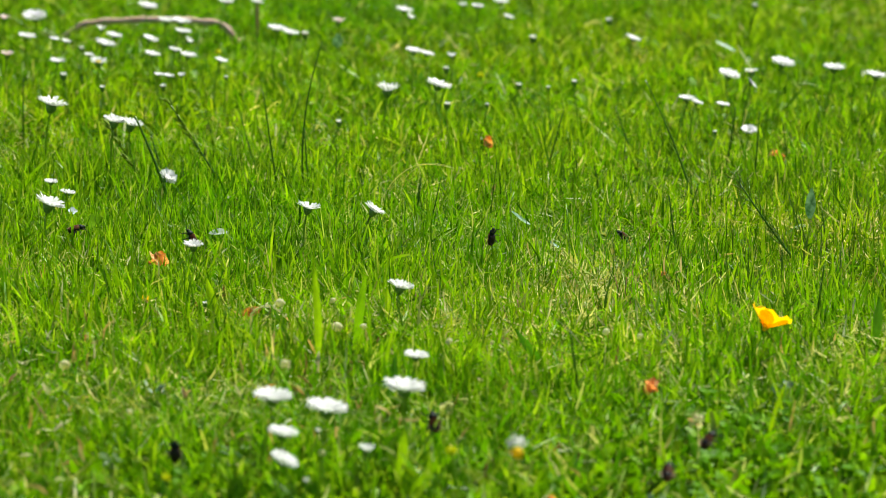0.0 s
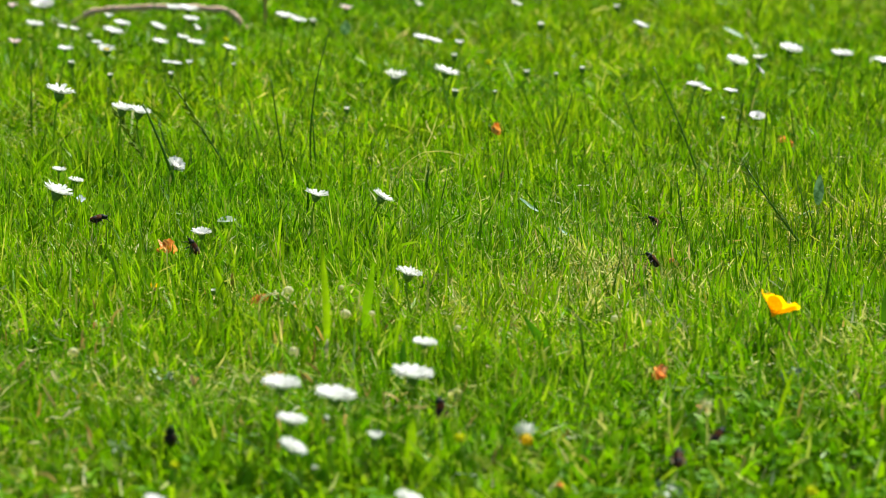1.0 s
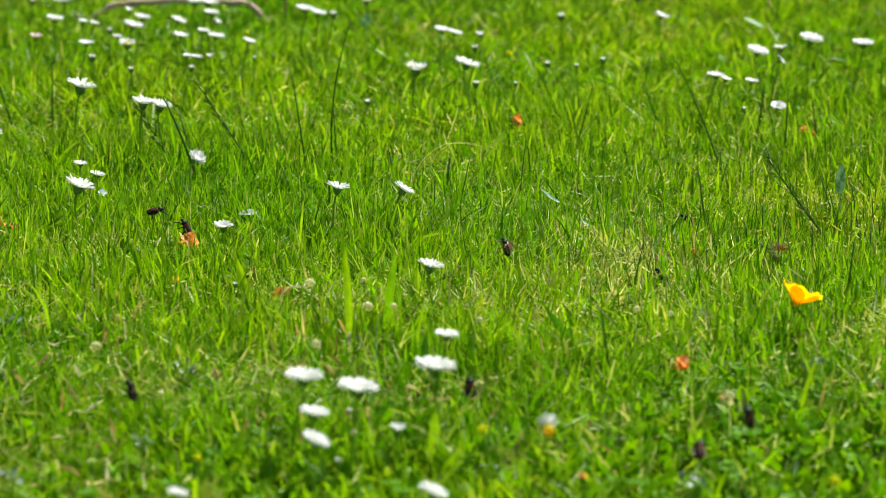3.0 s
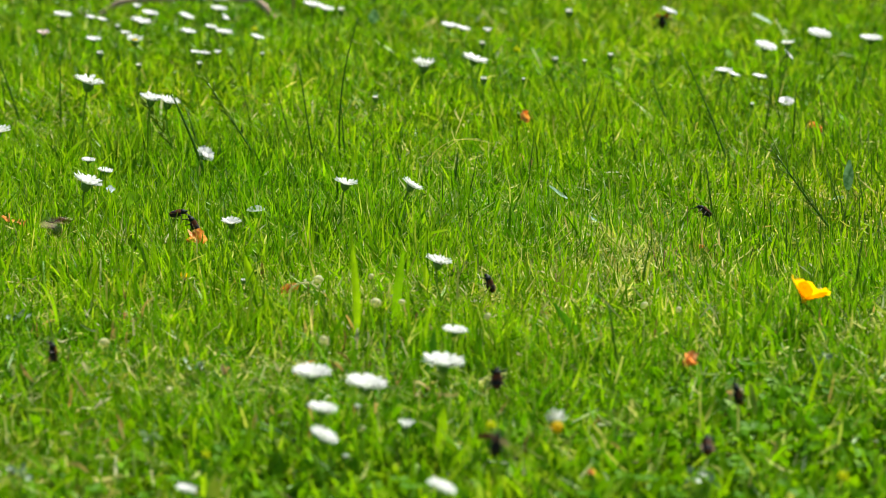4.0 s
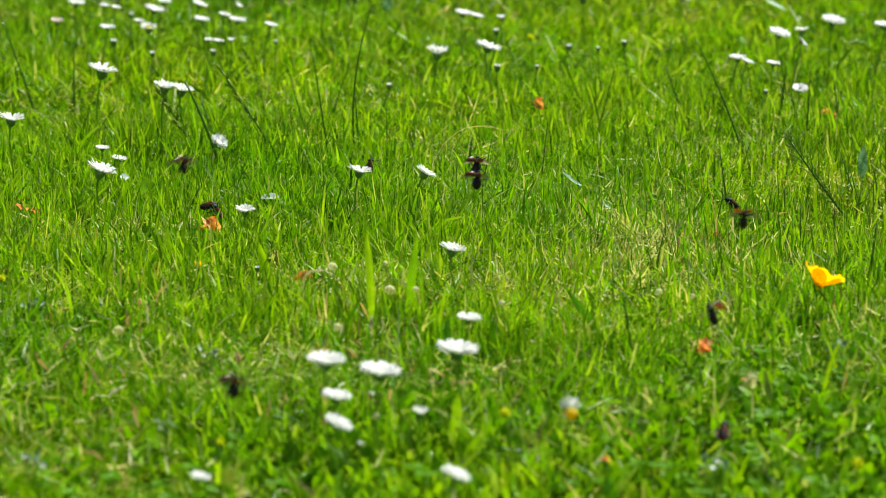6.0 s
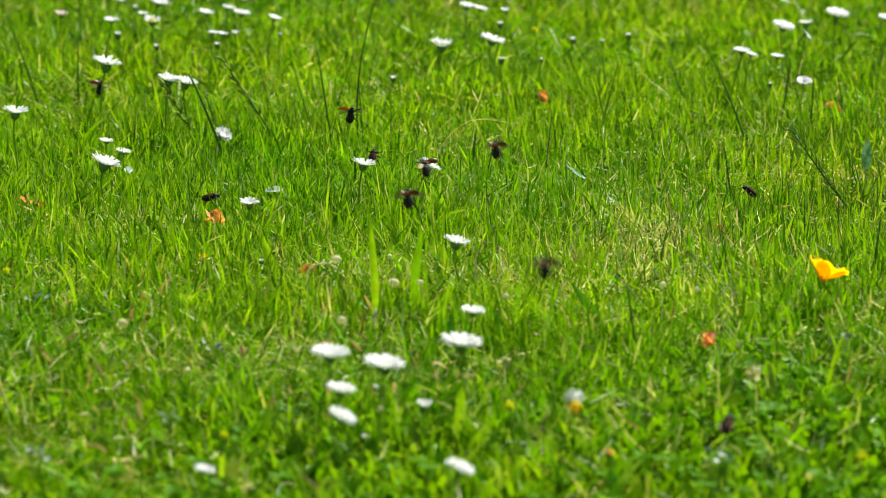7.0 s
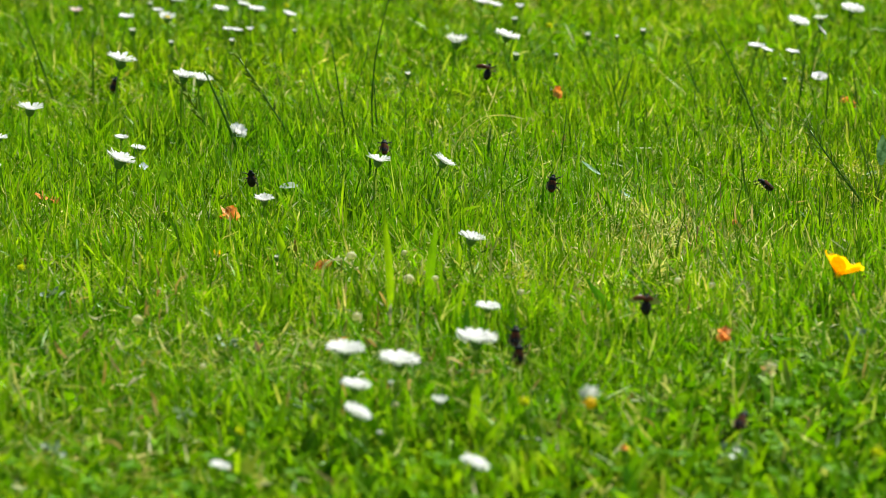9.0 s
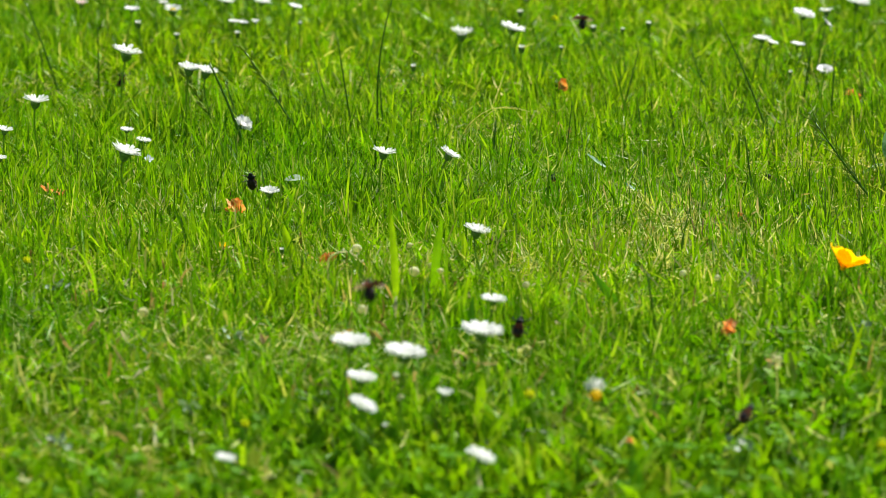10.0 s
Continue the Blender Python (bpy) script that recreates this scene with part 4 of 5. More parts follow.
# ---- litter: withered petals and pale leaves ----
ORANGE = leafy("orange_withered", [(0.0, (0.86, 0.47, 0.09)), (1.0, (0.92, 0.58, 0.17))], through=0.35, rough=0.5, spec=0.2, tint=(1.1, 0.8, 0.4), island=False, patch=170, patch_cols=((0.8, 0.45, 0.35), (1.1, 1.4, 2.4)))
RED = leafy("red_withered", [(0.0, (0.92, 0.44, 0.11)), (1.0, (0.95, 0.56, 0.20))], through=0.45, rough=0.45, spec=0.25, tint=(1.1, 0.7, 0.5), island=False, patch=170, patch_cols=((0.85, 0.6, 0.6), (1.06, 1.4, 1.8)))
TAN = leafy("tan_withered", [(0.0, (0.58, 0.40, 0.18)), (1.0, (0.68, 0.52, 0.30))], through=0.45, rough=0.6, tint=(1.0, 0.9, 0.7), island=False, patch=60, patch_cols=((0.7, 0.6, 0.55), (1.15, 1.15, 1.15)))
# the oval leaf's sky sheen is put into this grey; weed leaflets share it
SILVER = leafy("silvery_leaf", [(0.0, (0.22, 0.31, 0.20)), (1.0, (0.32, 0.40, 0.29))], through=0.2, rough=0.42, tint=(0.9, 1.1, 0.6), island=False, patch=0, spec=0.5)
STALKMAT = plain("dead_stalk", (0.28, 0.12, 0.06), (0.42, 0.20, 0.11), 0.6, 120.0)
PALE = leafy("pale_dead_leaf", [(0.0, (0.70, 0.70, 0.40)), (1.0, (0.82, 0.82, 0.58))], through=0.5, rough=0.6, spec=0.1, tint=(1.0, 1.0, 0.7), island=False, patch=80, patch_cols=((0.75, 0.74, 0.68), (1.15, 1.15, 1.15)))
MOTTLED = leafy("mottled_leaf", [(0.0, (0.06, 0.17, 0.06)), (1.0, (0.08, 0.20, 0.08))], through=0.2, rough=0.45, tint=(1.0, 1.1, 0.6), island=False, patch=230, patch_cols=((0.5, 0.75, 0.5), (3.4, 2.2, 3.8)), spec=0.4)
TWIGMAT = plain("dry_stem", (0.50, 0.30, 0.20), (0.72, 0.52, 0.40), 0.7, 120.0, spec=0.15)


def crumpled(rng, w, h, curl, n=7):
    """A curled, torn bit of leaf standing on its lower edge."""
    g = []
    sd = rng.uniform(0, 50)
    for i in range(n):
        t = i / (n - 1)
        half = w / 2 * (0.45 + 0.55 * math.sin(math.pi * (0.15 + 0.75 * t))) * (1 + 0.25 * noise.noise((sd, t * 3, 0)))
        row = []
        for j in range(n):
            u = 2 * j / (n - 1) - 1
            a = curl * u
            row.append((half * math.sin(a) / max(0.3, curl) * 1.15, half * (1 - math.cos(a)) / max(0.3, curl) - 0.35 * h * t * t + 0.16 * w * noise.noise((sd + u, t * 2.2, 1)),
                        h * t * (0.9 + 0.2 * noise.noise((sd, u * 2, 4))) + 0.10 * h * noise.noise((sd + 2 * u, t * 3, 7))))
        g.append(row)
    return sheet(g)


LITTER = [  # x, y, z, width, height, kind
    (-0.200, 2.336, 0.037, 0.0126, 0.0122, 'orange'),
    (0.126, 1.984, 0.036, 0.0097, 0.0108, 'red'),
    (0.037, 2.885, 0.030, 0.0099, 0.0109, 'orange'),
    (0.282, 2.844, 0.030, 0.0088, 0.0078, 'orange'),
    (0.288, 2.830, 0.028, 0.0063, 0.0078, 'red'),
    (-0.346, 2.429, 0.030, 0.0068, 0.0093, 'red'),
    (-0.334, 2.413, 0.030, 0.0059, 0.0084, 'red'),
    (-0.127, 2.197, 0.030, 0.0107, 0.0069, 'orange'),
    (-0.203, 2.257, 0.025, 0.0047, 0.0071, 'yellow'),
    (0.158, 2.374, 0.022, 0.0045, 0.0045, 'orange'),
    (0.038, 2.711, 0.021, 0.0075, 0.0159, 'tan'),
    (-0.029, 2.437, 0.019, 0.0059, 0.0085, 'tan'),
    (0.150, 1.920, 0.030, 0.0047, 0.0074, 'tan'),
    (-0.153, 1.976, 0.030, 0.0055, 0.0090, 'tan'),
    (0.003, 1.980, 0.022, 0.0104, 0.0069, 'pale'),
    (-0.108, 2.237, 0.025, 0.0055, 0.0055, 'pale'),
    (-0.235, 2.057, 0.025, 0.0058, 0.0050, 'pale'),
    (0.060, 1.737, 0.034, 0.0031, 0.0040, 'red'),
    (0.146, 1.879, 0.040, 0.0033, 0.0072, 'pale'),
]


def litter():
    rng = random.Random(17)
    look_up = {"orange": (ORANGE, "curled withered orange petal caught between grass blades"), "red": (RED, "small crumpled orange-red petal in the grass"),
               "tan": (TAN, "dry pinkish-brown scrap of dead leaf in the grass"), "pale": (PALE, "bleached greyish scrap of dead leaf deep in grass"), "yellow": (YELLOW, "small fallen yellow petal low in the grass")}
    for x, y, z, w, h, kind in LITTER:
        mat, label = look_up[kind]
        z0 = ground_at(x, y)
        lift = max(0.0, z - h / 2 - z0)
        ob = thing("petal" if kind not in ("tan", "pale") else "dead_leaf", label, "fallen petal" if kind not in ("tan", "pale") else "dead leaf", pose(x, y, z0), "fallen petals" if kind not in ("tan", "pale") else "dead leaves")
        n = 5 if w > 0.008 else 3
        for k in range(n):
            m = pose(rng.uniform(-0.28, 0.28) * w, rng.uniform(-0.003, 0.003), lift + rng.uniform(-0.15, 0.15) * h, rng.uniform(-30, 30), rng.uniform(-45, 45), rng.uniform(-70, 70) + 180 * (k % 2))
            part("lobe", mesh_of("lobe", *crumpled(rng, w * rng.uniform(0.4, 0.8), h * rng.uniform(0.6, 0.95), rng.uniform(0.5, 1.5)), mat), ob, m)
        part("stalk", mesh_of("stalk", *tube([(0, 0, -0.002), (0.0006, 0, (lift + 0.003) * 0.5), (0, 0, lift + 0.003)], [0.0003, 0.00025, 0.00025], 5), STEM), ob)


PALE_LEAVES = [  # x, y, z, width, height, form
    (-0.166, 2.452, 0.031, 0.0136, 0.0064, 0),
    (0.282, 2.558, 0.039, 0.0088, 0.0239, 1),
    (0.059, 2.531, 0.030, 0.0150, 0.0045, 4),
    (0.084, 2.480, 0.020, 0.0110, 0.0080, 4),
    (0.284, 3.416, 0.039, 0.0199, 0.0117, 4),
    (-0.105, 3.279, 0.059, 0.0112, 0.0146, 1),
    (-0.294, 2.101, 0.031, 0.0147, 0.0110, 3),
    (-0.261, 2.486, 0.031, 0.0138, 0.0112, 2),
    (-0.248, 1.746, 0.030, 0.0135, 0.0100, 3),
    (-0.181, 1.810, 0.030, 0.0135, 0.0100, 3),
    (-0.174, 1.987, 0.030, 0.0135, 0.0100, 3),
    (0.207, 2.002, 0.030, 0.0135, 0.0100, 3),
    (0.117, 1.738, 0.030, 0.0135, 0.0100, 3),
]


def pale_leaves():
    rng = random.Random(18)
    for x, y, z, w, h, form in PALE_LEAVES:
        z0 = ground_at(x, y)
        upright = form == 1
        mat = {0: SILVER, 1: MOTTLED, 2: BROAD, 3: SILVER, 4: MOTTLED}[form]
        ob = thing("leaf", "feathery grey-green weed with small leaflets low in grass" if form == 3 else "silvery grey-green oval leaf catching the light" if form != 2 else "round shiny green leaf held flat above the grass", "leaf", pose(x, y, z0), "single leaves")
        if form == 3:
            for k in range(9):
                q = Vector((rng.uniform(-0.5, 0.5) * w, rng.uniform(-0.004, 0.004), z - z0 + rng.uniform(-0.5, 0.3) * h))
                ln, wd = rng.uniform(0.25, 0.42) * w, rng.uniform(0.10, 0.17) * w
                g = [[(ln * (i / 5 - 0.5), wd * u * math.sin(math.pi * (0.08 + 0.84 * i / 5)), 0.3 * wd * abs(u)) for u in (-1, 0, 1)] for i in range(6)]
                part("leaflet", mesh_of("leaflet", *sheet(g), mat), ob, Matrix.Translation(q) @ pose(0, 0, 0, rng.uniform(-60, 60), rng.uniform(-50, 50), rng.uniform(0, 360)))
                part("petiole", mesh_of("petiole", *tube([(q.x * 0.3, 0, -0.002), (q.x * 0.7, q.y, q.z * 0.6), tuple(q)], [0.0004] * 3, 5), STEM), ob)
            continue
        a, b = (h, w) if upright else (w * 1.2, w * 0.30) if form == 4 else (w, max(h * 1.6, w * 0.55))
        g = []
        for i in range(9):
            t = i / 8
            half = b / 2 * math.sin(math.pi * (0.06 + 0.88 * t)) ** 0.7 * (1.1 - 0.55 * t * t if upright else 1)
            g.append([(a * (t - 0.5), half * u, 0.14 * half * abs(u) + 0.05 * a * math.sin(3 * t + x * 40)) for u in (-1, -0.5, 0, 0.5, 1)])
        if upright:
            m = Matrix.Translation((0, 0, z - z0)) @ pose(0, 0, 0, 0, 0, -75) @ pose(0, 0, 0, 0, -80, 0)
        else:
            m = Matrix.Translation((0, 0, z - z0)) @ (pose(0, 0, 0, 30, 32, 10) if form == 4 else pose(0, 0, 0, 34 if form == 2 else rng.uniform(14, 28), rng.uniform(-14, 6), rng.uniform(-20, 20)))
        part("blade", mesh_of("blade", *sheet(g), mat), ob, m)
        foot = m @ Vector((-a / 2, 0, 0))
        part("petiole", mesh_of("petiole", *tube([(foot.x * 0.8 + 0.001, 0.002, -0.002), (foot.x * 0.9, foot.y + 0.001, foot.z * 0.5), tuple(foot)], [0.0006, 0.0005, 0.0005], 5), STEM), ob)


BLUE = leafy("speedwell_petal", [(0.0, (0.62, 0.68, 0.85)), (1.0, (0.74, 0.78, 0.88))], through=0.3, rough=0.5, tint=(1.0, 1.0, 1.0), island=False, patch=0, spec=0.2)
SPEEDWELL = (-0.280, 2.514, 0.034)


def speedwell():
    x, y, z = SPEEDWELL
    z0 = ground_at(x, y)
    ob = thing("speedwell", "tiny pale blue four-petalled flower low in the grass", "wild flower", pose(x, y, z0))
    part("stem", mesh_of("stem", *tube([(0.001, 0, -0.002), (0.0015, 0, z * 0.5), (0, 0, z - z0)], [0.0004] * 3, 5), STEM), ob)
    g = [[(0.0036 * t, 0.0017 * j * math.sin(math.pi * (0.12 + 0.72 * t)), 0.0006 * t + 0.0003 * j * j) for j in (-1, 0, 1)] for t in (0, 0.25, 0.5, 0.75, 1)]
    petal = mesh_of("petal", *sheet(g), BLUE)
    for k in range(4):
        part("petal", petal, ob, Matrix.Translation((0, 0, z - z0)) @ pose(0, 0, 0, 35, 20, 0) @ Matrix.Rotation(math.pi / 2 * k + 0.4, 4, "Z"))


PODS = [  # x, y, height, width
    (-0.066, 2.106, 0.040, 0.0064),
    (-0.050, 2.108, 0.040, 0.0039),
    (-0.057, 2.123, 0.040, 0.0034),
    (-0.105, 2.152, 0.045, 0.0057),
    (-0.095, 2.003, 0.040, 0.0049),
    (-0.073, 2.207, 0.035, 0.0036),
    (-0.227, 1.994, 0.040, 0.0057),
    (0.147, 1.881, 0.040, 0.0051),
    (-0.177, 1.880, 0.040, 0.0034),
    (0.004, 2.069, 0.040, 0.0043),
    (0.106, 2.124, 0.035, 0.0044),
    (-0.065, 1.795, 0.040, 0.0037),
    (0.126, 2.090, 0.040, 0.0038),
]
CURL = [(-0.1250, 2.163, 0.0300), (-0.1238, 2.161, 0.0363), (-0.1189, 2.161, 0.0398), (-0.1126, 2.161, 0.0407), (-0.1072, 2.161, 0.0379), (-0.1028, 2.162, 0.0332)]


def seed_pods():
    """Pale seed capsules on short stalks, and one curled withered stem."""
    rng = random.Random(28)
    for x, y, h, w in PODS:
        z0 = ground_at(x, y)
        ob = thing("seed_pod", "small pale seed capsule on a short stalk", "seed pod", pose(x, y, z0), "seed capsules")
        top = Vector((rng.uniform(-0.001, 0.001), 0, h - z0))
        part("stalk", mesh_of("stalk", *tube(bent([Vector((0.003, 0.002, -0.002)), Vector((0.002, 0, h * 0.5)), top], 6), [0.0004] * 6, 5), STEM), ob)
        body = lathe([(0.0002, -w * 0.62), (w * 0.3, -w * 0.45), (w * 0.5, -w * 0.1), (w * 0.46, w * 0.25), (w * 0.22, w * 0.5), (0.0002, w * 0.58)], 10, 0.06, rng)
        part("capsule", mesh_of("capsule", *body, PALE), ob, Matrix.Translation(top) @ pose(0, 0, 0, rng.uniform(-40, 40), rng.uniform(40, 110), 0))


def withered_stem():
    x, y, _ = CURL[0]
    z0 = ground_at(x, y)
    ob = thing("curled_weed", "curled pale withered weed with a drooping tip", "dry weed", pose(x, y, z0))
    line = bent([Vector((0, 0, -0.002))] + [Vector(p) - Vector((x, y, z0)) for p in CURL], 16)
    part("stem", mesh_of("stem", *tube(line, [0.0009 - 0.00003 * i for i in range(16)], 6), PALE), ob)
    for i in (9, 11, 13, 15):
        part("bract", mesh_of("bract", *spikelet(0.004, 0.0016), PALE), ob, Matrix.Translation(line[i]) @ pose(0, 0, 0, 60 * (-1) ** i, 30, 0))


DEAD_TUFTS = [  # x, y, height, spread
    (0.097, 2.254, 0.0185, 0.0116),
    (0.102, 2.415, 0.0135, 0.0092),
    (-0.317, 2.425, 0.0141, 0.0108),
    (-0.027, 2.512, 0.0111, 0.0086),
    (-0.301, 2.524, 0.0095, 0.0103),
    (0.048, 2.287, 0.0117, 0.0094),
    (0.069, 2.260, 0.0116, 0.0116),
]


def dead_tufts():
    """Bleached, withered tufts standing in the sward."""
    rng = random.Random(44)
    for x, y, h, w in DEAD_TUFTS:
        ob = thing("withered_tuft", "bleached pale withered grass tuft among green blades", "dead grass", pose(x, y, ground_at(x, y)), "withered tufts")
        for k in range(24):
            a, ln = rng.uniform(0, 6.283), h * rng.uniform(1.3, 2.4)
            out, wd, s = rng.uniform(0.1, 0.9) * w, rng.uniform(0.0005, 0.0011), rng.uniform(0, 3.14)
            g = []
            for i in range(6):
                t = i / 5
                c = Vector((out * math.cos(a) * t ** 1.5, out * math.sin(a) * t ** 1.5, ln * (t - 0.25 * t * t * rng.uniform(0.6, 1.4)) - 0.002))
                q = wd * (1, 1, 0.95, 0.8, 0.55, 0.15)[i]
                g.append([c - Vector((math.cos(s), math.sin(s), 0)) * q, c, c + Vector((math.cos(s), math.sin(s), 0)) * q])
            part("blade", mesh_of("blade", *sheet(g), PALE_STEM), ob)


dead_tufts()
litter()
pale_leaves()
speedwell()
seed_pods()
withered_stem()

TWIG = [(-0.394, 3.605, 0.024), (-0.378, 3.605, 0.029), (-0.353, 3.605, 0.031), (-0.320, 3.605, 0.033), (-0.278, 3.605, 0.033), (-0.257, 3.605, 0.031), (-0.240, 3.605, 0.029)]


def dry_twig():
    x, y, z = TWIG[0]
    ends = [Vector((x - 0.022, y, 0.006))] + [Vector(p) for p in TWIG] + [Vector((TWIG[-1][0] + 0.022, y, 0.006))]
    o = ends[0]
    line = bent([p - o for p in ends], 26)
    ob = new("dry_stem", mesh_of("dry_stem", *tube(line, [0.0033 + 0.0006 * math.sin(i * 1.7) + 0.0003 * math.sin(i * 4.1) for i in range(26)], 8), TWIGMAT))
    ob.matrix_basis = Matrix.Translation(o)
    tagged(ob, "pinkish-brown dry stem arching low over the lawn", "dry stem")
    rng = random.Random(3)
    for px, py, h, r in ((0.128, 2.310, 0.035, 0.0008), (0.132, 2.318, 0.038, 0.0007), (0.124, 2.325, 0.033, 0.0006), (0.136, 2.33, 0.034, 0.0006), (0.154, 2.45, 0.040, 0.0006), (0.048, 2.235, 0.027, 0.0007), (0.051, 2.245, 0.029, 0.0006), (0.044, 2.24, 0.025, 0.0006), (-0.205, 3.65, 0.06, 0.0022), (-0.255, 2.03, 0.026, 0.0009)):
        d = new("dead_stalk", mesh_of("dead_stalk", *tube(bent([(0, 0, -0.002), (rng.uniform(-0.002, 0.002), 0, h * 0.5), (rng.uniform(-0.004, 0.004), 0.002, h)], 7), [r * (1 - 0.08 * i) for i in range(7)], 6), STALKMAT))
        d.matrix_basis = pose(px, py, ground_at(px, py))
        tagged(d, "short reddish-brown dead stalk among the grass", "dead stalk", "dead stalks")


dry_twig()

# ---- beetles ----
DARK = plain("beetle_body", (0.010, 0.007, 0.004), (0.022, 0.014, 0.007), 0.5, 1500.0, bump=0.4, spec=0.25)
GREENISH = plain("beetle_shield", (0.006, 0.012, 0.008), (0.012, 0.022, 0.014), 0.6, 1500.0, bump=0.3, spec=0.15)
CHESTNUT = leafy("beetle_wing_case", [(0.0, (0.085, 0.030, 0.008)), (1.0, (0.15, 0.050, 0.011))], through=0.4, rough=0.30, tint=(1.3, 1.1, 0.6), island=False, patch=0, spec=0.3)


def film():
    m, nt, ns, ln, b = nodes_of("beetle_hind_wing")
    b.inputs["Base Color"].default_value = (0.40, 0.28, 0.13, 1)
    b.inputs["Roughness"].default_value = 0.5
    b.inputs["Specular IOR Level"].default_value = 0.15
    clear = ns.new("ShaderNodeBsdfTransparent")
    mx = ns.new("ShaderNodeMixShader")
    ln.new(ramp(nt, noise_of(nt, 500.0, 2.0), [(0.3, (0.5,) * 3), (0.7, (0.8,) * 3)]), mx.inputs[0])
    ln.new(clear.outputs[0], mx.inputs[1])
    ln.new(b.outputs[0], mx.inputs[2])
    ln.new(mx.outputs[0], ns["Material Output"].inputs[0])
    return m


WING = film()


def egg(rx, ry, rz, n=10, s=12):
    prof = [(max(0.02, math.sin(math.pi * i / n)), -math.cos(math.pi * i / n)) for i in range(n + 1)]
    v, f = lathe(prof, s)
    return [(z * rx, x * ry, y * rz) for x, y, z in v], f


BIG = 1.12          # the length of the insects against the pattern's 12 mm


def seat(x, y, z, rx=0, ry=0, rz=0):
    """A pose on the insect's body, in the pattern's size."""
    return pose(x * BIG, y * BIG, z * BIG, rx, ry, rz)


def beetle_meshes():
    M = {}
    v, f = egg(0.0042, 0.0029, 0.0022)
    M["abdomen"] = mesh_of("abdomen", [(x - 0.0016, y * (1 - 20 * min(0, x + 0.002) ** 1 * -1), z - (0.0004 if z < 0 else 0)) for x, y, z in v], f, DARK)
    v, f = egg(0.0019, 0.0025, 0.0017)
    M["pronotum"] = mesh_of("pronotum", [(x + 0.0032, y * (1 - 60 * max(0, x)), z + 0.0001) for x, y, z in v], f, GREENISH)
    v, f = egg(0.0011, 0.0014, 0.0010)
    M["head"] = mesh_of("head", [(x + 0.0053, y, z - 0.0004) for x, y, z in v], f, GREENISH)
    for side in (1, -1):
        g = []
        for i in range(8):
            t = i / 7
            wide = 0.0029 * (0.72, 0.92, 1.0, 1.0, 0.96, 0.86, 0.66, 0.30)[i]
            g.append([(-0.0076 * t, side * wide * math.sin(u * 1.35) / math.sin(1.35), 0.0023 * math.cos(u * 1.35) * (1 - 0.35 * t * t)) for u in (0.0, 0.33, 0.66, 1.0)])
        if side < 0:
            g = [list(reversed(r)) for r in g]
        M["elytron", side] = mesh_of("elytron", *sheet(g), CHESTNUT)
        g = []
        for i in range(7):
            t = i / 6
            wide = 0.0029 * (0.25, 0.6, 0.85, 1.0, 0.95, 0.75, 0.3)[i]
            g.append([(-0.0076 * t, side * (wide * u + 0.0004 * t), 0.0003 * math.sin(5 * u + 3 * t)) for u in (-0.15, 0.2, 0.6, 1.0)])
        if side < 0:
            g = [list(reversed(r)) for r in g]
        M["wing", side] = mesh_of("hind_wing", *sheet(g), WING)
        for k, (x0, dx) in enumerate(((0.0032, 0.0022), (0.0006, 0.0006), (-0.0008, -0.0026))):
            pts = [(x0, side * 0.0012, -0.0012), (x0 + dx * 0.6, side * 0.0036, -0.0008), (x0 + dx * 1.1, side * 0.0046, -0.0032), (x0 + dx * 1.7, side * 0.0052, -0.0042)]
            M["leg", side, k] = mesh_of("leg", *tube(pts, [0.00045, 0.0004, 0.00022, 0.00012], 6), DARK)
        M["antenna", side] = mesh_of("antenna", *tube([(0.0058, side * 0.0008, 0), (0.0070, side * 0.0016, 0.0004), (0.0076, side * 0.0024, 0.0005)], [0.00012, 0.00012, 0.0003], 5), DARK)
    for me in M.values():
        me.transform(Matrix.Scale(BIG, 4))
    return M


def beetle(M, flies):
    ob = thing("beetle", "dark brown chafer beetle with chestnut wing cases flying over lawn" if flies else "small black-brown chafer beetle clinging among the grass blades", "beetle", pose(0, 0, 0), "chafer beetles")
    for n in ("abdomen", "pronotum", "head"):
        part(n, M[n], ob)
    wings = []
    for side in (1, -1):
        for k in range(3):
            part("leg", M["leg", side, k], ob)
        part("antenna", M["antenna", side], ob)
        e = part("elytron", M["elytron", side], ob, seat(0.0020, 0, 0), "chestnut wing case")
        w = part("hind_wing", M["wing", side], ob, seat(0.0024, side * 0.0004, 0.0009), "clear brownish hind wing")
        wings.append((side, e, w))
    return ob, wings


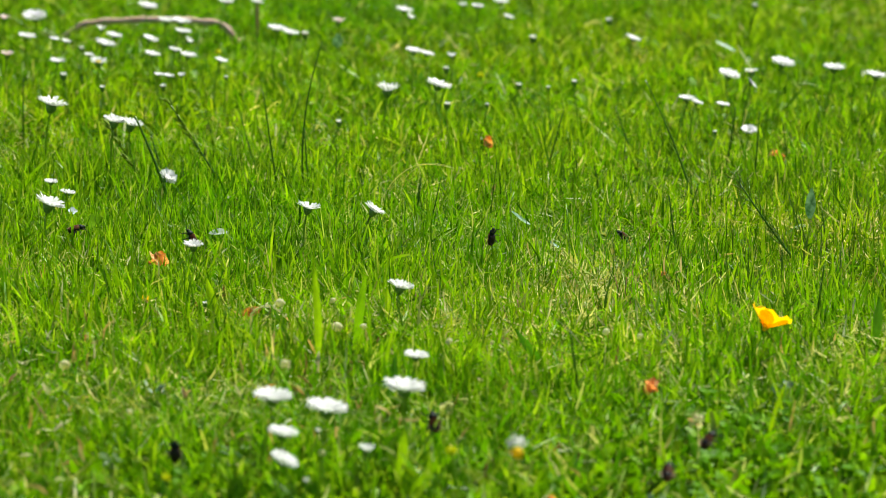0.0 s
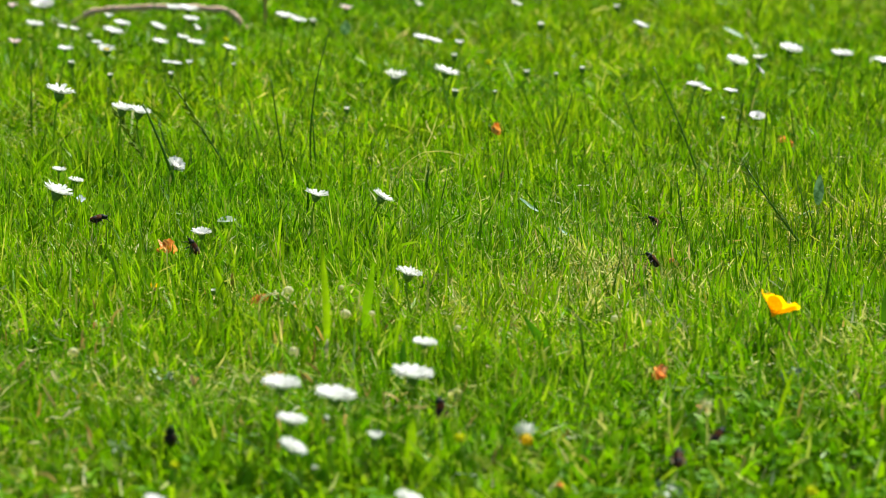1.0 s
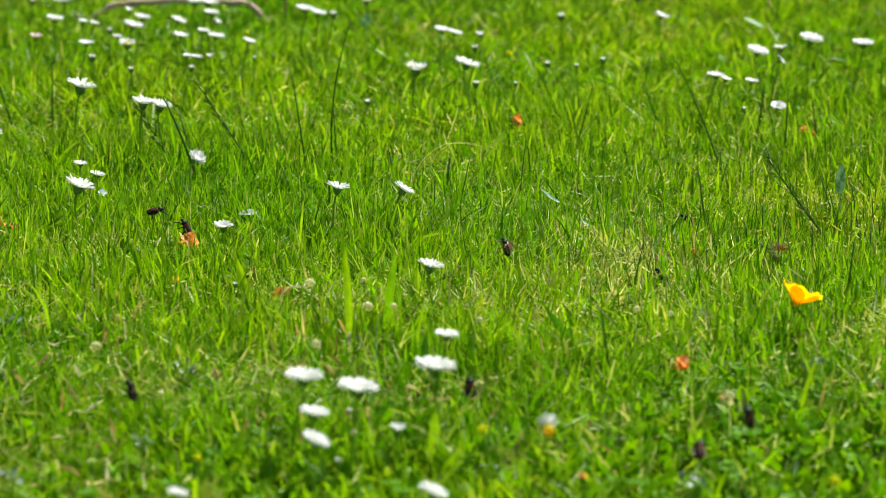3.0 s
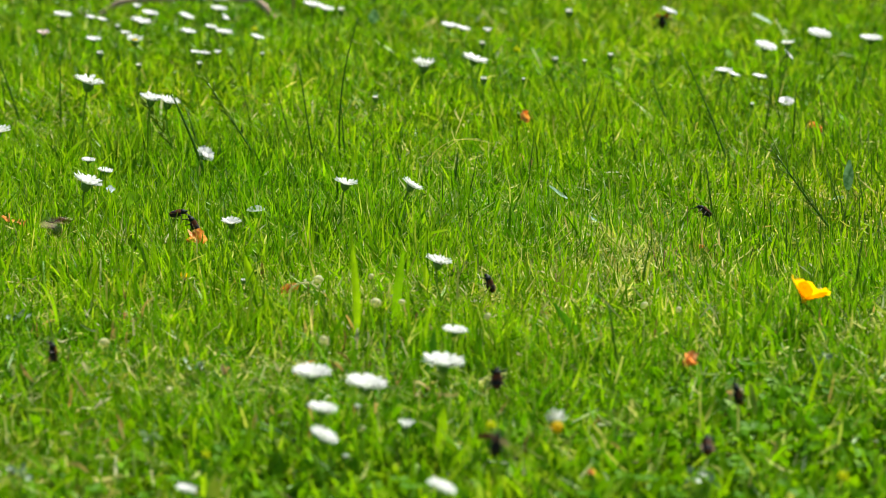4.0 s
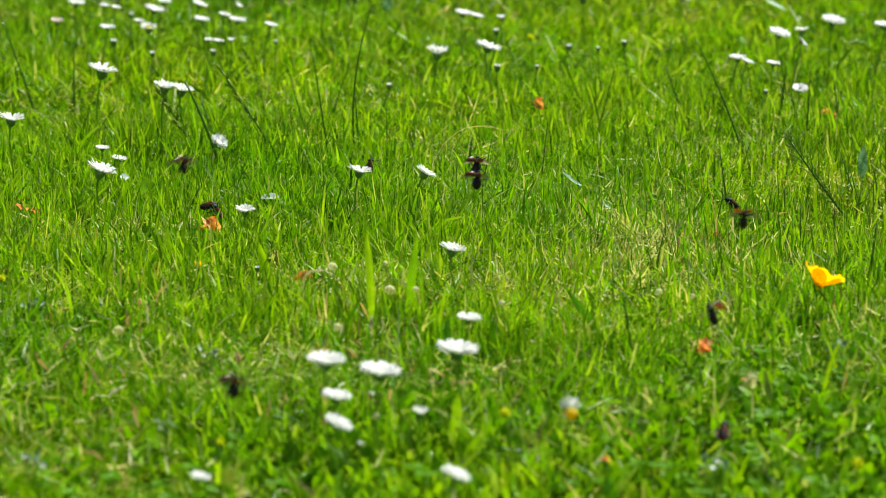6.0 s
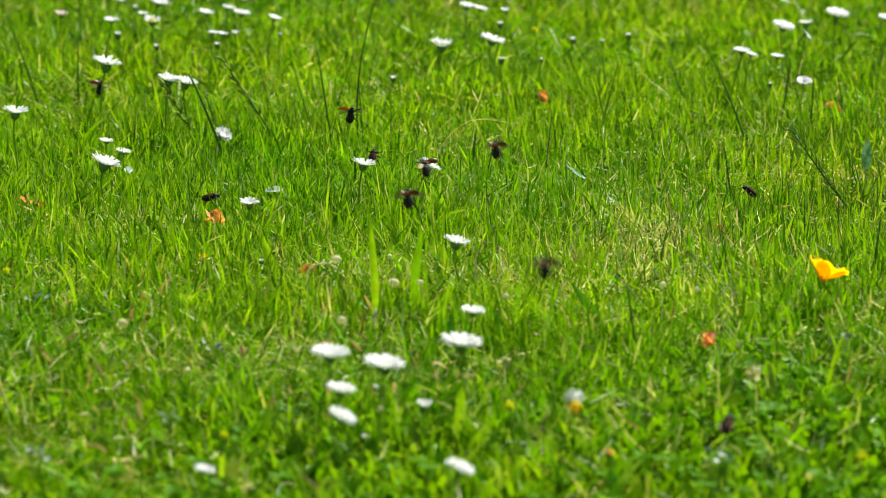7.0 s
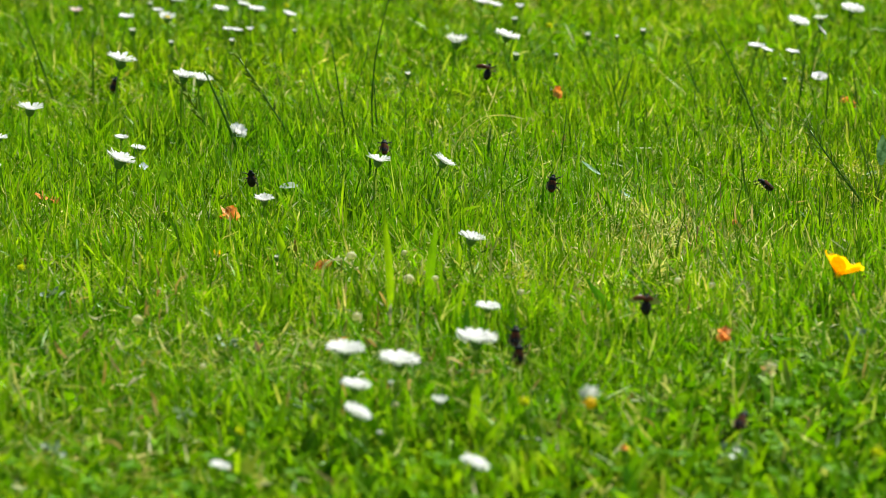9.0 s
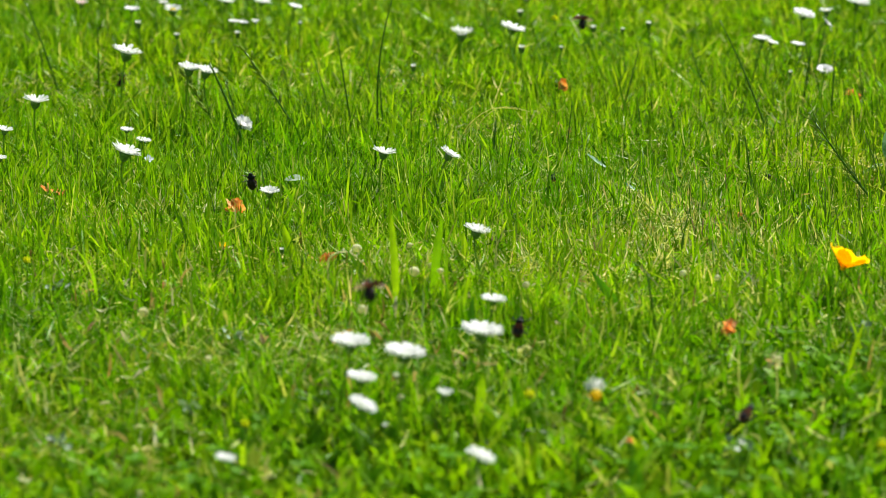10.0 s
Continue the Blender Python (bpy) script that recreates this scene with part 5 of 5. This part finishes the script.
BEETLES = [  # for each: its rows of seconds, x, y, z, heading, and 1 in flight or 0 at rest
    [
        (0.0, -0.268, 2.427, 0.038, 25, 0),
        (0.4, -0.261, 2.410, 0.038, 20, 0),
        (0.8, -0.258, 2.417, 0.038, 20, 0),
        (1.2, -0.255, 2.425, 0.038, 30, 0),
        (1.6, -0.246, 2.435, 0.038, 39, 0),
        (2.0, -0.241, 2.433, 0.038, 30, 0),
        (2.6, -0.236, 2.434, 0.038, 23, 0),
        (3.8, -0.222, 2.404, 0.038, 12, 0),
        (4.2, -0.217, 2.410, 0.038, 11, 0),
        (4.6, -0.214, 2.424, 0.038, 0, 0),
        (5.2, -0.207, 2.397, 0.038, -1, 0),
        (5.6, -0.205, 2.384, 0.038, 2, 0),
        (6.8, -0.208, 2.397, 0.038, -3, 0),
        (7.4, -0.207, 2.380, 0.038, 1, 0),
        (7.8, -0.209, 2.455, 0.022, 3, 0),
        (9.0, -0.212, 2.452, 0.022, -8, 0),
        (10.0, -0.211, 2.439, 0.022, -7, 0),
    ],
    [
        (0.0, -0.181, 2.398, 0.038, 158, 0),
        (0.4, -0.185, 2.379, 0.038, 153, 0),
        (1.0, -0.180, 2.322, 0.038, 157, 0),
        (1.6, -0.198, 2.363, 0.038, 156, 0),
        (2.2, -0.196, 2.360, 0.038, 148, 0),
        (2.5, -0.201, 2.362, 0.038, 149, 0),
        (3.8, -0.205, 2.367, 0.038, 156, 0),
        (4.5, -0.201, 2.358, 0.038, 151, 0),
        (5.0, -0.199, 2.363, 0.038, 144, 0),
        (5.6, -0.197, 2.363, 0.038, 142, 0),
        (6.8, -0.207, 2.444, 0.024, 152, 0),
        (8.0, -0.209, 2.489, 0.014, 163, 0),
        (10.0, -0.211, 2.462, 0.014, 168, 0),
    ],
    [
        (0.0, 0.035, 2.405, 0.040, 333, 0),
        (0.2, 0.037, 2.416, 0.040, 330, 0),
        (0.4, 0.036, 2.409, 0.045, 321, 0),
        (0.6, 0.016, 2.356, 0.075, 391, 1),
        (0.8, 0.102, 3.002, 0.075, 443, 1),
        (1.0, 0.182, 3.669, 0.075, 437, 1),
        (1.2, 0.168, 3.298, 0.075, 367, 1),
        (1.4, 0.082, 2.822, 0.075, 297, 1),
        (1.5, 0.013, 2.661, 0.075, 227, 1),
        (1.6, -0.041, 2.701, 0.075, 157, 1),
        (1.8, -0.138, 2.797, 0.075, 221, 1),
        (2.0, -0.200, 2.565, 0.075, 250, 1),
        (2.2, -0.271, 2.434, 0.075, 237, 1),
        (2.4, -0.321, 2.375, 0.075, 260, 1),
        (2.6, -0.308, 2.218, 0.075, 266, 1),
        (2.9, -0.339, 2.150, 0.075, 271, 1),
        (4.6, -0.303, 1.722, 0.075, 279, 1),
        (5.0, -0.257, 1.607, 0.075, 304, 1),
        (5.2, -0.238, 1.628, 0.075, 374, 1),
        (5.4, -0.246, 1.667, 0.075, 444, 1),
        (5.6, -0.241, 1.672, 0.075, 497, 1),
        (6.2, -0.294, 1.711, 0.075, 492, 1),
        (10.0, -0.344, 1.785, 0.075, 484, 1),
    ],
    [
        (0.0, 0.147, 2.414, 0.004, 206, 0),
        (0.2, 0.146, 2.294, 0.034, 203, 0),
        (0.6, 0.142, 2.278, 0.040, 196, 0),
        (1.0, 0.139, 2.286, 0.040, 194, 0),
        (1.4, 0.136, 2.286, 0.040, 193, 0),
        (1.8, 0.132, 2.259, 0.040, 188, 0),
        (2.2, 0.132, 2.248, 0.040, 183, 0),
        (2.6, 0.131, 2.254, 0.034, 182, 0),
        (3.6, 0.133, 2.361, 0.004, 191, 0),
        (4.3, 0.127, 2.349, 0.004, 193, 0),
        (4.7, 0.119, 2.230, 0.034, 187, 0),
        (5.0, 0.116, 2.242, 0.034, 182, 0),
        (5.6, 0.114, 2.260, 0.034, 181, 0),
        (5.9, 0.142, 2.171, 0.070, 251, 1),
        (6.4, 0.249, 2.147, 0.080, 321, 1),
        (6.9, 0.278, 2.100, 0.080, 251, 1),
        (7.2, 0.210, 2.115, 0.075, 181, 1),
        (7.4, 0.171, 2.106, 0.075, 217, 1),
        (7.6, 0.143, 2.064, 0.075, 218, 1),
        (7.8, 0.128, 2.071, 0.075, 213, 1),
        (8.0, 0.089, 2.029, 0.075, 242, 1),
        (8.1, 0.064, 1.950, 0.075, 249, 1),
        (8.2, 0.043, 1.912, 0.075, 225, 1),
        (8.3, 0.031, 1.917, 0.075, 225, 1),
        (8.4, 0.037, 1.941, 0.075, 225, 1),
        (8.5, 0.053, 1.923, 0.075, 155, 1),
        (8.6, 0.069, 1.990, 0.050, 85, 1),
        (8.8, 0.069, 1.995, 0.050, 78, 1),
        (9.0, 0.080, 1.993, 0.050, 71, 1),
        (9.2, 0.078, 1.983, 0.047, 60, 1),
        (9.35, 0.082, 2.013, 0.038, 50, 0),
        (9.6, 0.095, 2.093, 0.014, 45, 0),
        (10.0, 0.097, 2.127, 0.006, 45, 0),
    ],
    [
        (0.0, 0.137, 2.526, 0.018, 190, 0),
        (0.2, 0.140, 2.537, 0.018, 190, 0),
        (0.6, 0.145, 2.525, 0.018, 186, 0),
        (1.2, 0.158, 2.534, 0.018, 191, 0),
        (1.6, 0.158, 2.522, 0.018, 197, 0),
        (2.6, 0.161, 2.504, 0.018, 202, 0),
        (3.8, 0.163, 2.463, 0.029, 206, 0),
        (4.2, 0.167, 2.438, 0.035, 203, 0),
        (4.6, 0.170, 2.453, 0.035, 207, 0),
        (5.2, 0.172, 2.447, 0.029, 204, 0),
        (5.6, 0.172, 2.440, 0.029, 205, 0),
        (7.0, 0.186, 2.463, 0.029, 201, 0),
        (7.6, 0.184, 2.432, 0.035, 200, 0),
        (8.2, 0.185, 2.440, 0.035, 189, 0),
        (9.0, 0.185, 2.442, 0.035, 183, 0),
        (9.6, 0.185, 2.440, 0.035, 194, 0),
        (10.0, 0.195, 2.563, 0.009, 188, 0),
    ],
    [
        (0.0, 0.122, 1.758, 0.042, 84, 0),
        (1.0, 0.123, 1.759, 0.042, 89, 0),
        (2.5, 0.122, 1.755, 0.042, 88, 0),
        (4.5, 0.122, 1.758, 0.042, 91, 0),
        (5.5, 0.123, 1.759, 0.042, 80, 0),
        (7.5, 0.123, 1.759, 0.042, 70, 0),
        (9.0, 0.122, 1.757, 0.042, 63, 0),
        (10.0, 0.122, 1.756, 0.042, 54, 0),
    ],
    [
        (0.0, 0.150, 1.842, 0.038, 51, 0),
        (0.6, 0.150, 1.824, 0.038, 52, 0),
        (1.4, 0.157, 1.926, 0.010, 45, 0),
        (10.0, 0.162, 1.955, 0.008, 56, 0),
    ],
    [
        (0.0, 0.259, 1.802, 0.075, 249, 1),
        (1.3, 0.236, 1.743, 0.075, 237, 1),
        (1.5, 0.190, 1.693, 0.075, 209, 1),
        (1.6, 0.166, 1.705, 0.075, 213, 1),
        (1.8, 0.139, 1.660, 0.075, 213, 1),
        (2.0, 0.153, 1.726, 0.050, 143, 1),
        (2.2, 0.156, 1.748, 0.045, 144, 0),
        (2.6, 0.157, 1.786, 0.040, 149, 0),
        (3.0, 0.153, 1.813, 0.045, 144, 0),
        (3.8, 0.147, 1.879, 0.040, 154, 0),
        (4.2, 0.147, 1.871, 0.040, 162, 0),
        (4.6, 0.148, 1.874, 0.040, 168, 0),
        (5.0, 0.147, 1.876, 0.040, 167, 0),
        (5.4, 0.146, 1.875, 0.042, 175, 0),
        (5.5, 0.140, 1.858, 0.060, 175, 1),
        (5.6, 0.143, 1.894, 0.075, 136, 1),
        (6.2, 0.111, 1.885, 0.075, 206, 1),
        (6.8, 0.065, 1.788, 0.075, 136, 1),
        (7.0, 0.028, 1.991, 0.075, 103, 1),
        (7.2, -0.021, 2.164, 0.075, 104, 1),
        (7.4, -0.061, 2.349, 0.075, 102, 1),
        (7.5, -0.073, 2.314, 0.075, 70, 1),
        (7.6, -0.063, 2.209, 0.075, 20, 1),
        (7.7, -0.014, 2.074, 0.075, -15, 1),
        (7.8, 0.006, 2.033, 0.075, -38, 1),
        (8.0, -0.012, 1.872, 0.075, -86, 1),
        (8.1, 0.024, 1.813, 0.075, -53, 1),
        (8.2, 0.049, 1.792, 0.075, -48, 1),
        (8.3, 0.079, 1.752, 0.075, -11, 1),
        (8.4, 0.116, 1.779, 0.075, 12, 1),
        (8.5, 0.167, 1.770, 0.075, -18, 1),
        (8.6, 0.190, 1.754, 0.075, -18, 1),
        (8.7, 0.175, 1.753, 0.075, -18, 1),
        (8.8, 0.174, 1.767, 0.075, 48, 1),
        (9.0, 0.212, 1.794, 0.075, 46, 1),
        (10.0, 0.246, 1.843, 0.075, 55, 1),
    ],
    [
        (0.0, -0.148, 1.831, 0.030, 272, 0),
        (0.6, -0.146, 1.841, 0.030, 282, 0),
        (1.0, -0.156, 1.835, 0.030, 285, 0),
        (1.6, -0.171, 1.836, 0.030, 282, 0),
        (2.0, -0.175, 1.845, 0.030, 283, 0),
        (2.6, -0.175, 1.852, 0.035, 276, 0),
        (3.2, -0.206, 1.820, 0.060, 206, 1),
        (3.8, -0.254, 1.949, 0.040, 198, 0),
        (4.2, -0.256, 1.974, 0.040, 204, 0),
        (4.6, -0.255, 1.978, 0.042, 211, 0),
        (5.0, -0.260, 2.001, 0.045, 222, 0),
        (5.2, -0.250, 1.977, 0.050, 280, 1),
        (5.4, -0.246, 1.936, 0.070, 281, 1),
        (5.6, -0.239, 1.918, 0.075, 351, 1),
        (5.7, -0.243, 2.000, 0.075, 421, 1),
        (6.2, -0.198, 2.557, 0.075, 445, 1),
        (6.8, -0.153, 2.950, 0.075, 375, 1),
        (7.0, -0.112, 2.520, 0.075, 305, 1),
        (7.2, -0.120, 2.549, 0.055, 375, 1),
        (7.4, -0.121, 2.605, 0.049, 383, 0),
        (8.0, -0.117, 2.611, 0.048, 384, 0),
        (8.4, -0.115, 2.657, 0.048, 374, 0),
        (8.6, -0.113, 2.659, 0.048, 374, 0),
        (8.8, -0.063, 2.598, 0.075, 386, 1),
        (9.0, -0.021, 2.705, 0.075, 411, 1),
        (9.2, -0.015, 2.656, 0.075, 424, 1),
        (9.4, 0.003, 2.753, 0.075, 416, 1),
        (9.6, 0.022, 2.711, 0.075, 422, 1),
        (9.8, 0.029, 2.802, 0.075, 441, 1),
        (10.0, 0.055, 2.931, 0.075, 439, 1),
    ],
    [
        (0.0, -0.004, 1.873, 0.038, 107, 0),
        (0.4, -0.005, 1.879, 0.038, 107, 0),
        (1.0, -0.005, 1.877, 0.038, 105, 0),
        (2.6, -0.005, 1.893, 0.038, 99, 0),
        (3.8, 0.010, 1.917, 0.038, 91, 0),
        (4.4, 0.009, 1.917, 0.038, 81, 0),
        (5.0, 0.014, 1.921, 0.038, 90, 0),
        (5.2, 0.015, 2.001, 0.018, 90, 0),
        (5.6, 0.015, 2.041, 0.008, 90, 0),
        (7.4, 0.003, 2.065, 0.010, 85, 0),
        (7.7, 0.003, 2.009, 0.024, 85, 0),
        (7.9, 0.003, 1.952, 0.038, 85, 0),
        (8.2, 0.003, 1.952, 0.038, 85, 0),
        (9.0, 0.001, 1.961, 0.038, 83, 0),
        (10.0, -0.000, 1.965, 0.038, 72, 0),
    ],
    [
        (0.0, -0.015, 1.535, 0.075, 104, 1),
        (0.2, -0.048, 1.672, 0.075, 106, 1),
        (0.4, -0.067, 1.720, 0.075, 36, 1),
        (0.6, -0.010, 1.605, 0.075, -34, 1),
        (0.8, 0.013, 1.517, 0.075, -77, 1),
        (2.0, 0.022, 1.465, 0.075, -77, 1),
        (3.6, 0.006, 1.525, 0.075, -7, 1),
        (4.2, 0.009, 1.780, 0.050, 63, 1),
        (4.4, 0.008, 1.840, 0.040, 68, 0),
        (4.8, 0.010, 1.851, 0.040, 72, 0),
        (5.2, 0.015, 1.852, 0.040, 72, 0),
        (5.4, 0.014, 1.873, 0.036, 74, 0),
        (5.5, 0.015, 1.950, 0.016, 76, 0),
        (5.8, 0.015, 1.986, 0.006, 76, 0),
        (7.3, 0.007, 2.035, 0.006, 78, 0),
        (7.5, 0.005, 1.939, 0.034, 84, 1),
        (7.7, 0.001, 1.935, 0.036, 84, 1),
        (8.0, 0.004, 2.004, 0.016, 80, 0),
        (8.6, 0.003, 2.021, 0.010, 80, 0),
        (9.0, 0.003, 1.941, 0.032, 80, 0),
        (9.2, 0.001, 1.927, 0.038, 80, 0),
        (9.3, 0.000, 1.909, 0.055, 95, 1),
        (9.4, -0.004, 1.918, 0.075, 110, 1),
        (9.5, -0.003, 1.909, 0.075, 160, 1),
        (9.6, -0.012, 1.816, 0.070, 200, 1),
        (9.7, -0.043, 1.790, 0.070, 190, 1),
        (9.8, -0.076, 1.815, 0.070, 160, 1),
        (10.0, -0.086, 1.902, 0.075, 110, 1),
    ],
    [
        (0.0, 0.035, 2.522, 0.014, 103, 0),
        (0.8, 0.036, 2.499, 0.014, 114, 0),
        (1.6, 0.036, 2.504, 0.014, 112, 0),
        (2.4, 0.035, 2.503, 0.014, 102, 0),
        (3.1, 0.020, 2.222, 0.050, 172, 1),
        (3.8, 0.007, 2.171, 0.038, 161, 0),
        (4.2, 0.006, 2.175, 0.038, 151, 0),
        (4.8, 0.006, 2.175, 0.038, 162, 0),
        (4.85, 0.004, 2.133, 0.050, 190, 1),
        (4.9, -0.003, 2.103, 0.070, 225, 1),
        (5.0, -0.012, 2.203, 0.075, 260, 1),
        (5.1, -0.012, 2.197, 0.075, 225, 1),
        (5.2, -0.001, 2.115, 0.075, 190, 1),
        (5.4, -0.046, 2.218, 0.075, 120, 1),
        (5.6, -0.039, 2.185, 0.075, 67, 1),
        (6.2, 0.001, 2.330, 0.075, 65, 1),
        (6.8, 0.019, 2.310, 0.075, 94, 1),
        (7.0, -0.002, 2.380, 0.075, 103, 1),
        (7.2, -0.020, 2.481, 0.075, 173, 1),
        (7.4, -0.034, 2.350, 0.075, 243, 1),
        (7.6, -0.023, 2.315, 0.075, 300, 1),
        (7.8, -0.000, 2.292, 0.075, 370, 1),
        (8.0, 0.013, 2.404, 0.050, 440, 1),
        (8.2, 0.024, 2.420, 0.040, 435, 0),
        (8.6, 0.027, 2.425, 0.040, 441, 0),
        (9.0, 0.028, 2.418, 0.040, 433, 0),
        (9.5, 0.029, 2.499, 0.024, 433, 0),
        (10.0, 0.025, 2.502, 0.018, 437, 0),
    ],
    [
        (0.0, 0.341, 2.138, 0.075, 164, 1),
        (2.6, 0.309, 2.084, 0.075, 189, 1),
        (3.1, 0.148, 2.107, 0.075, 184, 1),
        (3.4, 0.021, 2.066, 0.075, 192, 1),
        (3.6, -0.068, 2.061, 0.075, 174, 1),
        (3.8, -0.143, 2.083, 0.075, 153, 1),
        (4.0, -0.279, 2.170, 0.075, 148, 1),
        (4.2, -0.344, 2.209, 0.075, 131, 1),
        (4.5, -0.358, 2.263, 0.075, 61, 1),
        (4.8, -0.269, 2.284, 0.075, 27, 1),
        (5.0, -0.166, 2.363, 0.075, -18, 1),
        (5.2, -0.079, 2.222, 0.075, -39, 1),
        (5.4, -0.073, 2.287, 0.075, -39, 1),
        (5.5, -0.060, 2.226, 0.075, -39, 1),
        (5.6, -0.053, 2.284, 0.075, 31, 1),
        (5.8, -0.029, 2.299, 0.075, 71, 1),
        (6.3, -0.007, 2.414, 0.075, 89, 1),
        (6.8, -0.029, 2.330, 0.075, 159, 1),
        (7.0, -0.051, 2.311, 0.075, 152, 1),
        (7.2, -0.080, 2.358, 0.075, 143, 1),
        (7.4, -0.100, 2.349, 0.075, 212, 1),
        (7.6, -0.123, 2.331, 0.075, 227, 1),
        (7.8, -0.159, 2.286, 0.075, 157, 1),
        (8.0, -0.189, 2.402, 0.050, 100, 1),
        (8.2, -0.185, 2.402, 0.045, 170, 0),
        (8.6, -0.188, 2.422, 0.045, 245, 0),
        (9.2, -0.192, 2.407, 0.045, 262, 0),
        (9.5, -0.195, 2.440, 0.036, 258, 0),
        (10.0, -0.193, 2.397, 0.040, 255, 0),
    ],
    [
        (0.0, 0.520, 3.750, 0.075, 215, 1),
        (1.3, 0.375, 3.420, 0.075, 212, 1),
        (1.6, 0.297, 3.305, 0.075, 206, 1),
        (1.7, 0.268, 3.283, 0.075, 202, 1),
        (1.9, 0.197, 3.182, 0.075, 200, 1),
        (2.0, 0.149, 3.131, 0.075, 180, 1),
        (2.1, 0.121, 3.218, 0.075, 150, 1),
        (2.3, 0.100, 3.450, 0.075, 120, 1),
        (2.8, 0.160, 3.800, 0.075, 190, 1),
        (3.6, 0.181, 3.566, 0.075, 255, 1),
        (4.2, 0.168, 3.117, 0.060, 269, 1),
        (4.6, 0.171, 3.140, 0.055, 269, 1),
        (4.8, 0.171, 3.109, 0.060, 262, 1),
        (4.9, 0.169, 3.101, 0.070, 190, 1),
        (5.0, 0.157, 3.212, 0.075, 130, 1),
        (5.3, 0.120, 3.620, 0.075, 115, 1),
        (6.5, 0.020, 3.950, 0.075, 110, 1),
        (10.0, -0.100, 4.200, 0.075, 105, 1),
    ],
    [
        (0.0, -0.147, 1.465, 0.075, 303, 1),
        (4.6, -0.129, 1.461, 0.075, 373, 1),
        (5.0, -0.156, 1.689, 0.050, 443, 1),
        (5.2, -0.162, 1.734, 0.040, 448, 0),
        (5.6, -0.166, 1.729, 0.045, 445, 0),
        (5.8, -0.153, 1.662, 0.075, 430, 1),
        (6.3, -0.105, 1.937, 0.075, 438, 1),
        (6.8, -0.042, 2.181, 0.075, 440, 1),
        (7.0, -0.060, 2.202, 0.075, 466, 1),
        (7.2, -0.076, 2.305, 0.075, 466, 1),
        (7.4, -0.057, 2.229, 0.075, 396, 1),
        (7.5, -0.049, 2.194, 0.075, 360, 1),
        (7.6, -0.045, 2.221, 0.075, 326, 1),
        (7.7, -0.079, 2.213, 0.070, 290, 1),
        (7.8, -0.089, 2.225, 0.060, 256, 1),
        (7.9, -0.092, 2.241, 0.045, 230, 1),
        (8.0, -0.096, 2.327, 0.028, 225, 0),
        (8.2, -0.099, 2.385, 0.010, 225, 0),
        (10.0, -0.094, 2.404, 0.004, 230, 0),
    ],
    [
        (0.0, -0.452, 2.862, 0.075, 221, 1),
        (5.6, -0.473, 2.733, 0.075, 291, 1),
        (6.3, -0.383, 2.769, 0.075, 361, 1),
        (6.8, -0.338, 2.817, 0.050, 418, 1),
        (7.5, -0.345, 2.887, 0.036, 427, 0),
        (9.0, -0.344, 2.876, 0.036, 419, 0),
        (9.6, -0.346, 2.900, 0.030, 428, 0),
        (10.0, -0.349, 2.931, 0.024, 435, 0),
    ],
    [
        (0.0, -0.096, 2.700, 0.012, 70, 0),
        (5.0, -0.096, 2.650, 0.012, 70, 0),
        (5.6, -0.096, 2.650, 0.014, 70, 0),
        (6.2, -0.097, 2.560, 0.036, 73, 0),
        (6.8, -0.096, 2.540, 0.040, 76, 0),
        (7.4, -0.096, 2.538, 0.040, 80, 0),
        (8.0, -0.097, 2.568, 0.036, 85, 0),
        (8.5, -0.098, 2.545, 0.042, 90, 0),
        (9.0, -0.099, 2.551, 0.042, 90, 0),
        (9.5, -0.101, 2.594, 0.032, 88, 0),
        (10.0, -0.104, 2.701, 0.010, 86, 0),
    ],
]


def motions():
    """Every beetle's way, and the opening and beating of its wings."""
    M = beetle_meshes()
    rng = random.Random(77)
    for i, rows in enumerate(BEETLES):
        flies = any(r[5] for r in rows)
        ob, wings = beetle(M, flies)
        rest_pitch, air_pitch = (-50 if i == 3 else rng.choice((-74, -80, -66)) if flies else -12 if i == 0 else rng.choice((-38, -60, -48))), -72
        walk(ob, [(t, pose(x, y, z, 0, air_pitch if air else rest_pitch, h)) for t, x, y, z, h, air in rows])
        if not flies:
            continue
        # spells in the air
        spells, start = [], None
        for j, r in enumerate(rows):
            if r[5] and start is None:
                start = r[0] if j == 0 else max(rows[j - 1][0] + 0.05, r[0] - 0.15)
            if not r[5] and start is not None:
                spells.append((start, r[0] - 0.05))
                start = None
        if start is not None:
            spells.append((start, 10.0))
        for side, e, w in wings:
            shut_e, shut_w = seat(0.0020, 0, 0), seat(0.0024, side * 0.0004, 0.0009)
            open_e = seat(0.0026, side * 0.0014, 0.0010, side * 18, 48, -side * 80)
            er, wr = [], []
            if spells[0][0] > 0:
                er, wr = [(0.0, shut_e)], [(0.0, shut_w)]
            for a, b in spells:
                if a > 0:
                    er.append((a, shut_e))
                    wr.append((a, shut_w))
                n = max(1, int((b - a - 0.1) / 0.1))
                er += [(a + 0.1 if a > 0 else 0.0, open_e), (b, open_e)]
                for k in range(n + 1):
                    tk = (a + 0.1 if a > 0 else 0.0) + k * 0.1
                    if tk <= b:
                        wr.append((tk, seat(0.0024, side * 0.0012, 0.0012, side * (40 if k % 2 else -30), 0, -side * 76)))
                if b < 10:
                    er.append((b + 0.1, shut_e))
                    wr.append((b + 0.1, shut_w))
            if er[-1][0] < 10:
                er.append((10.0, er[-1][1]))
            if wr[-1][0] < 10:
                wr.append((10.0, wr[-1][1]))
            walk(e, er)
            walk(w, wr)


motions()
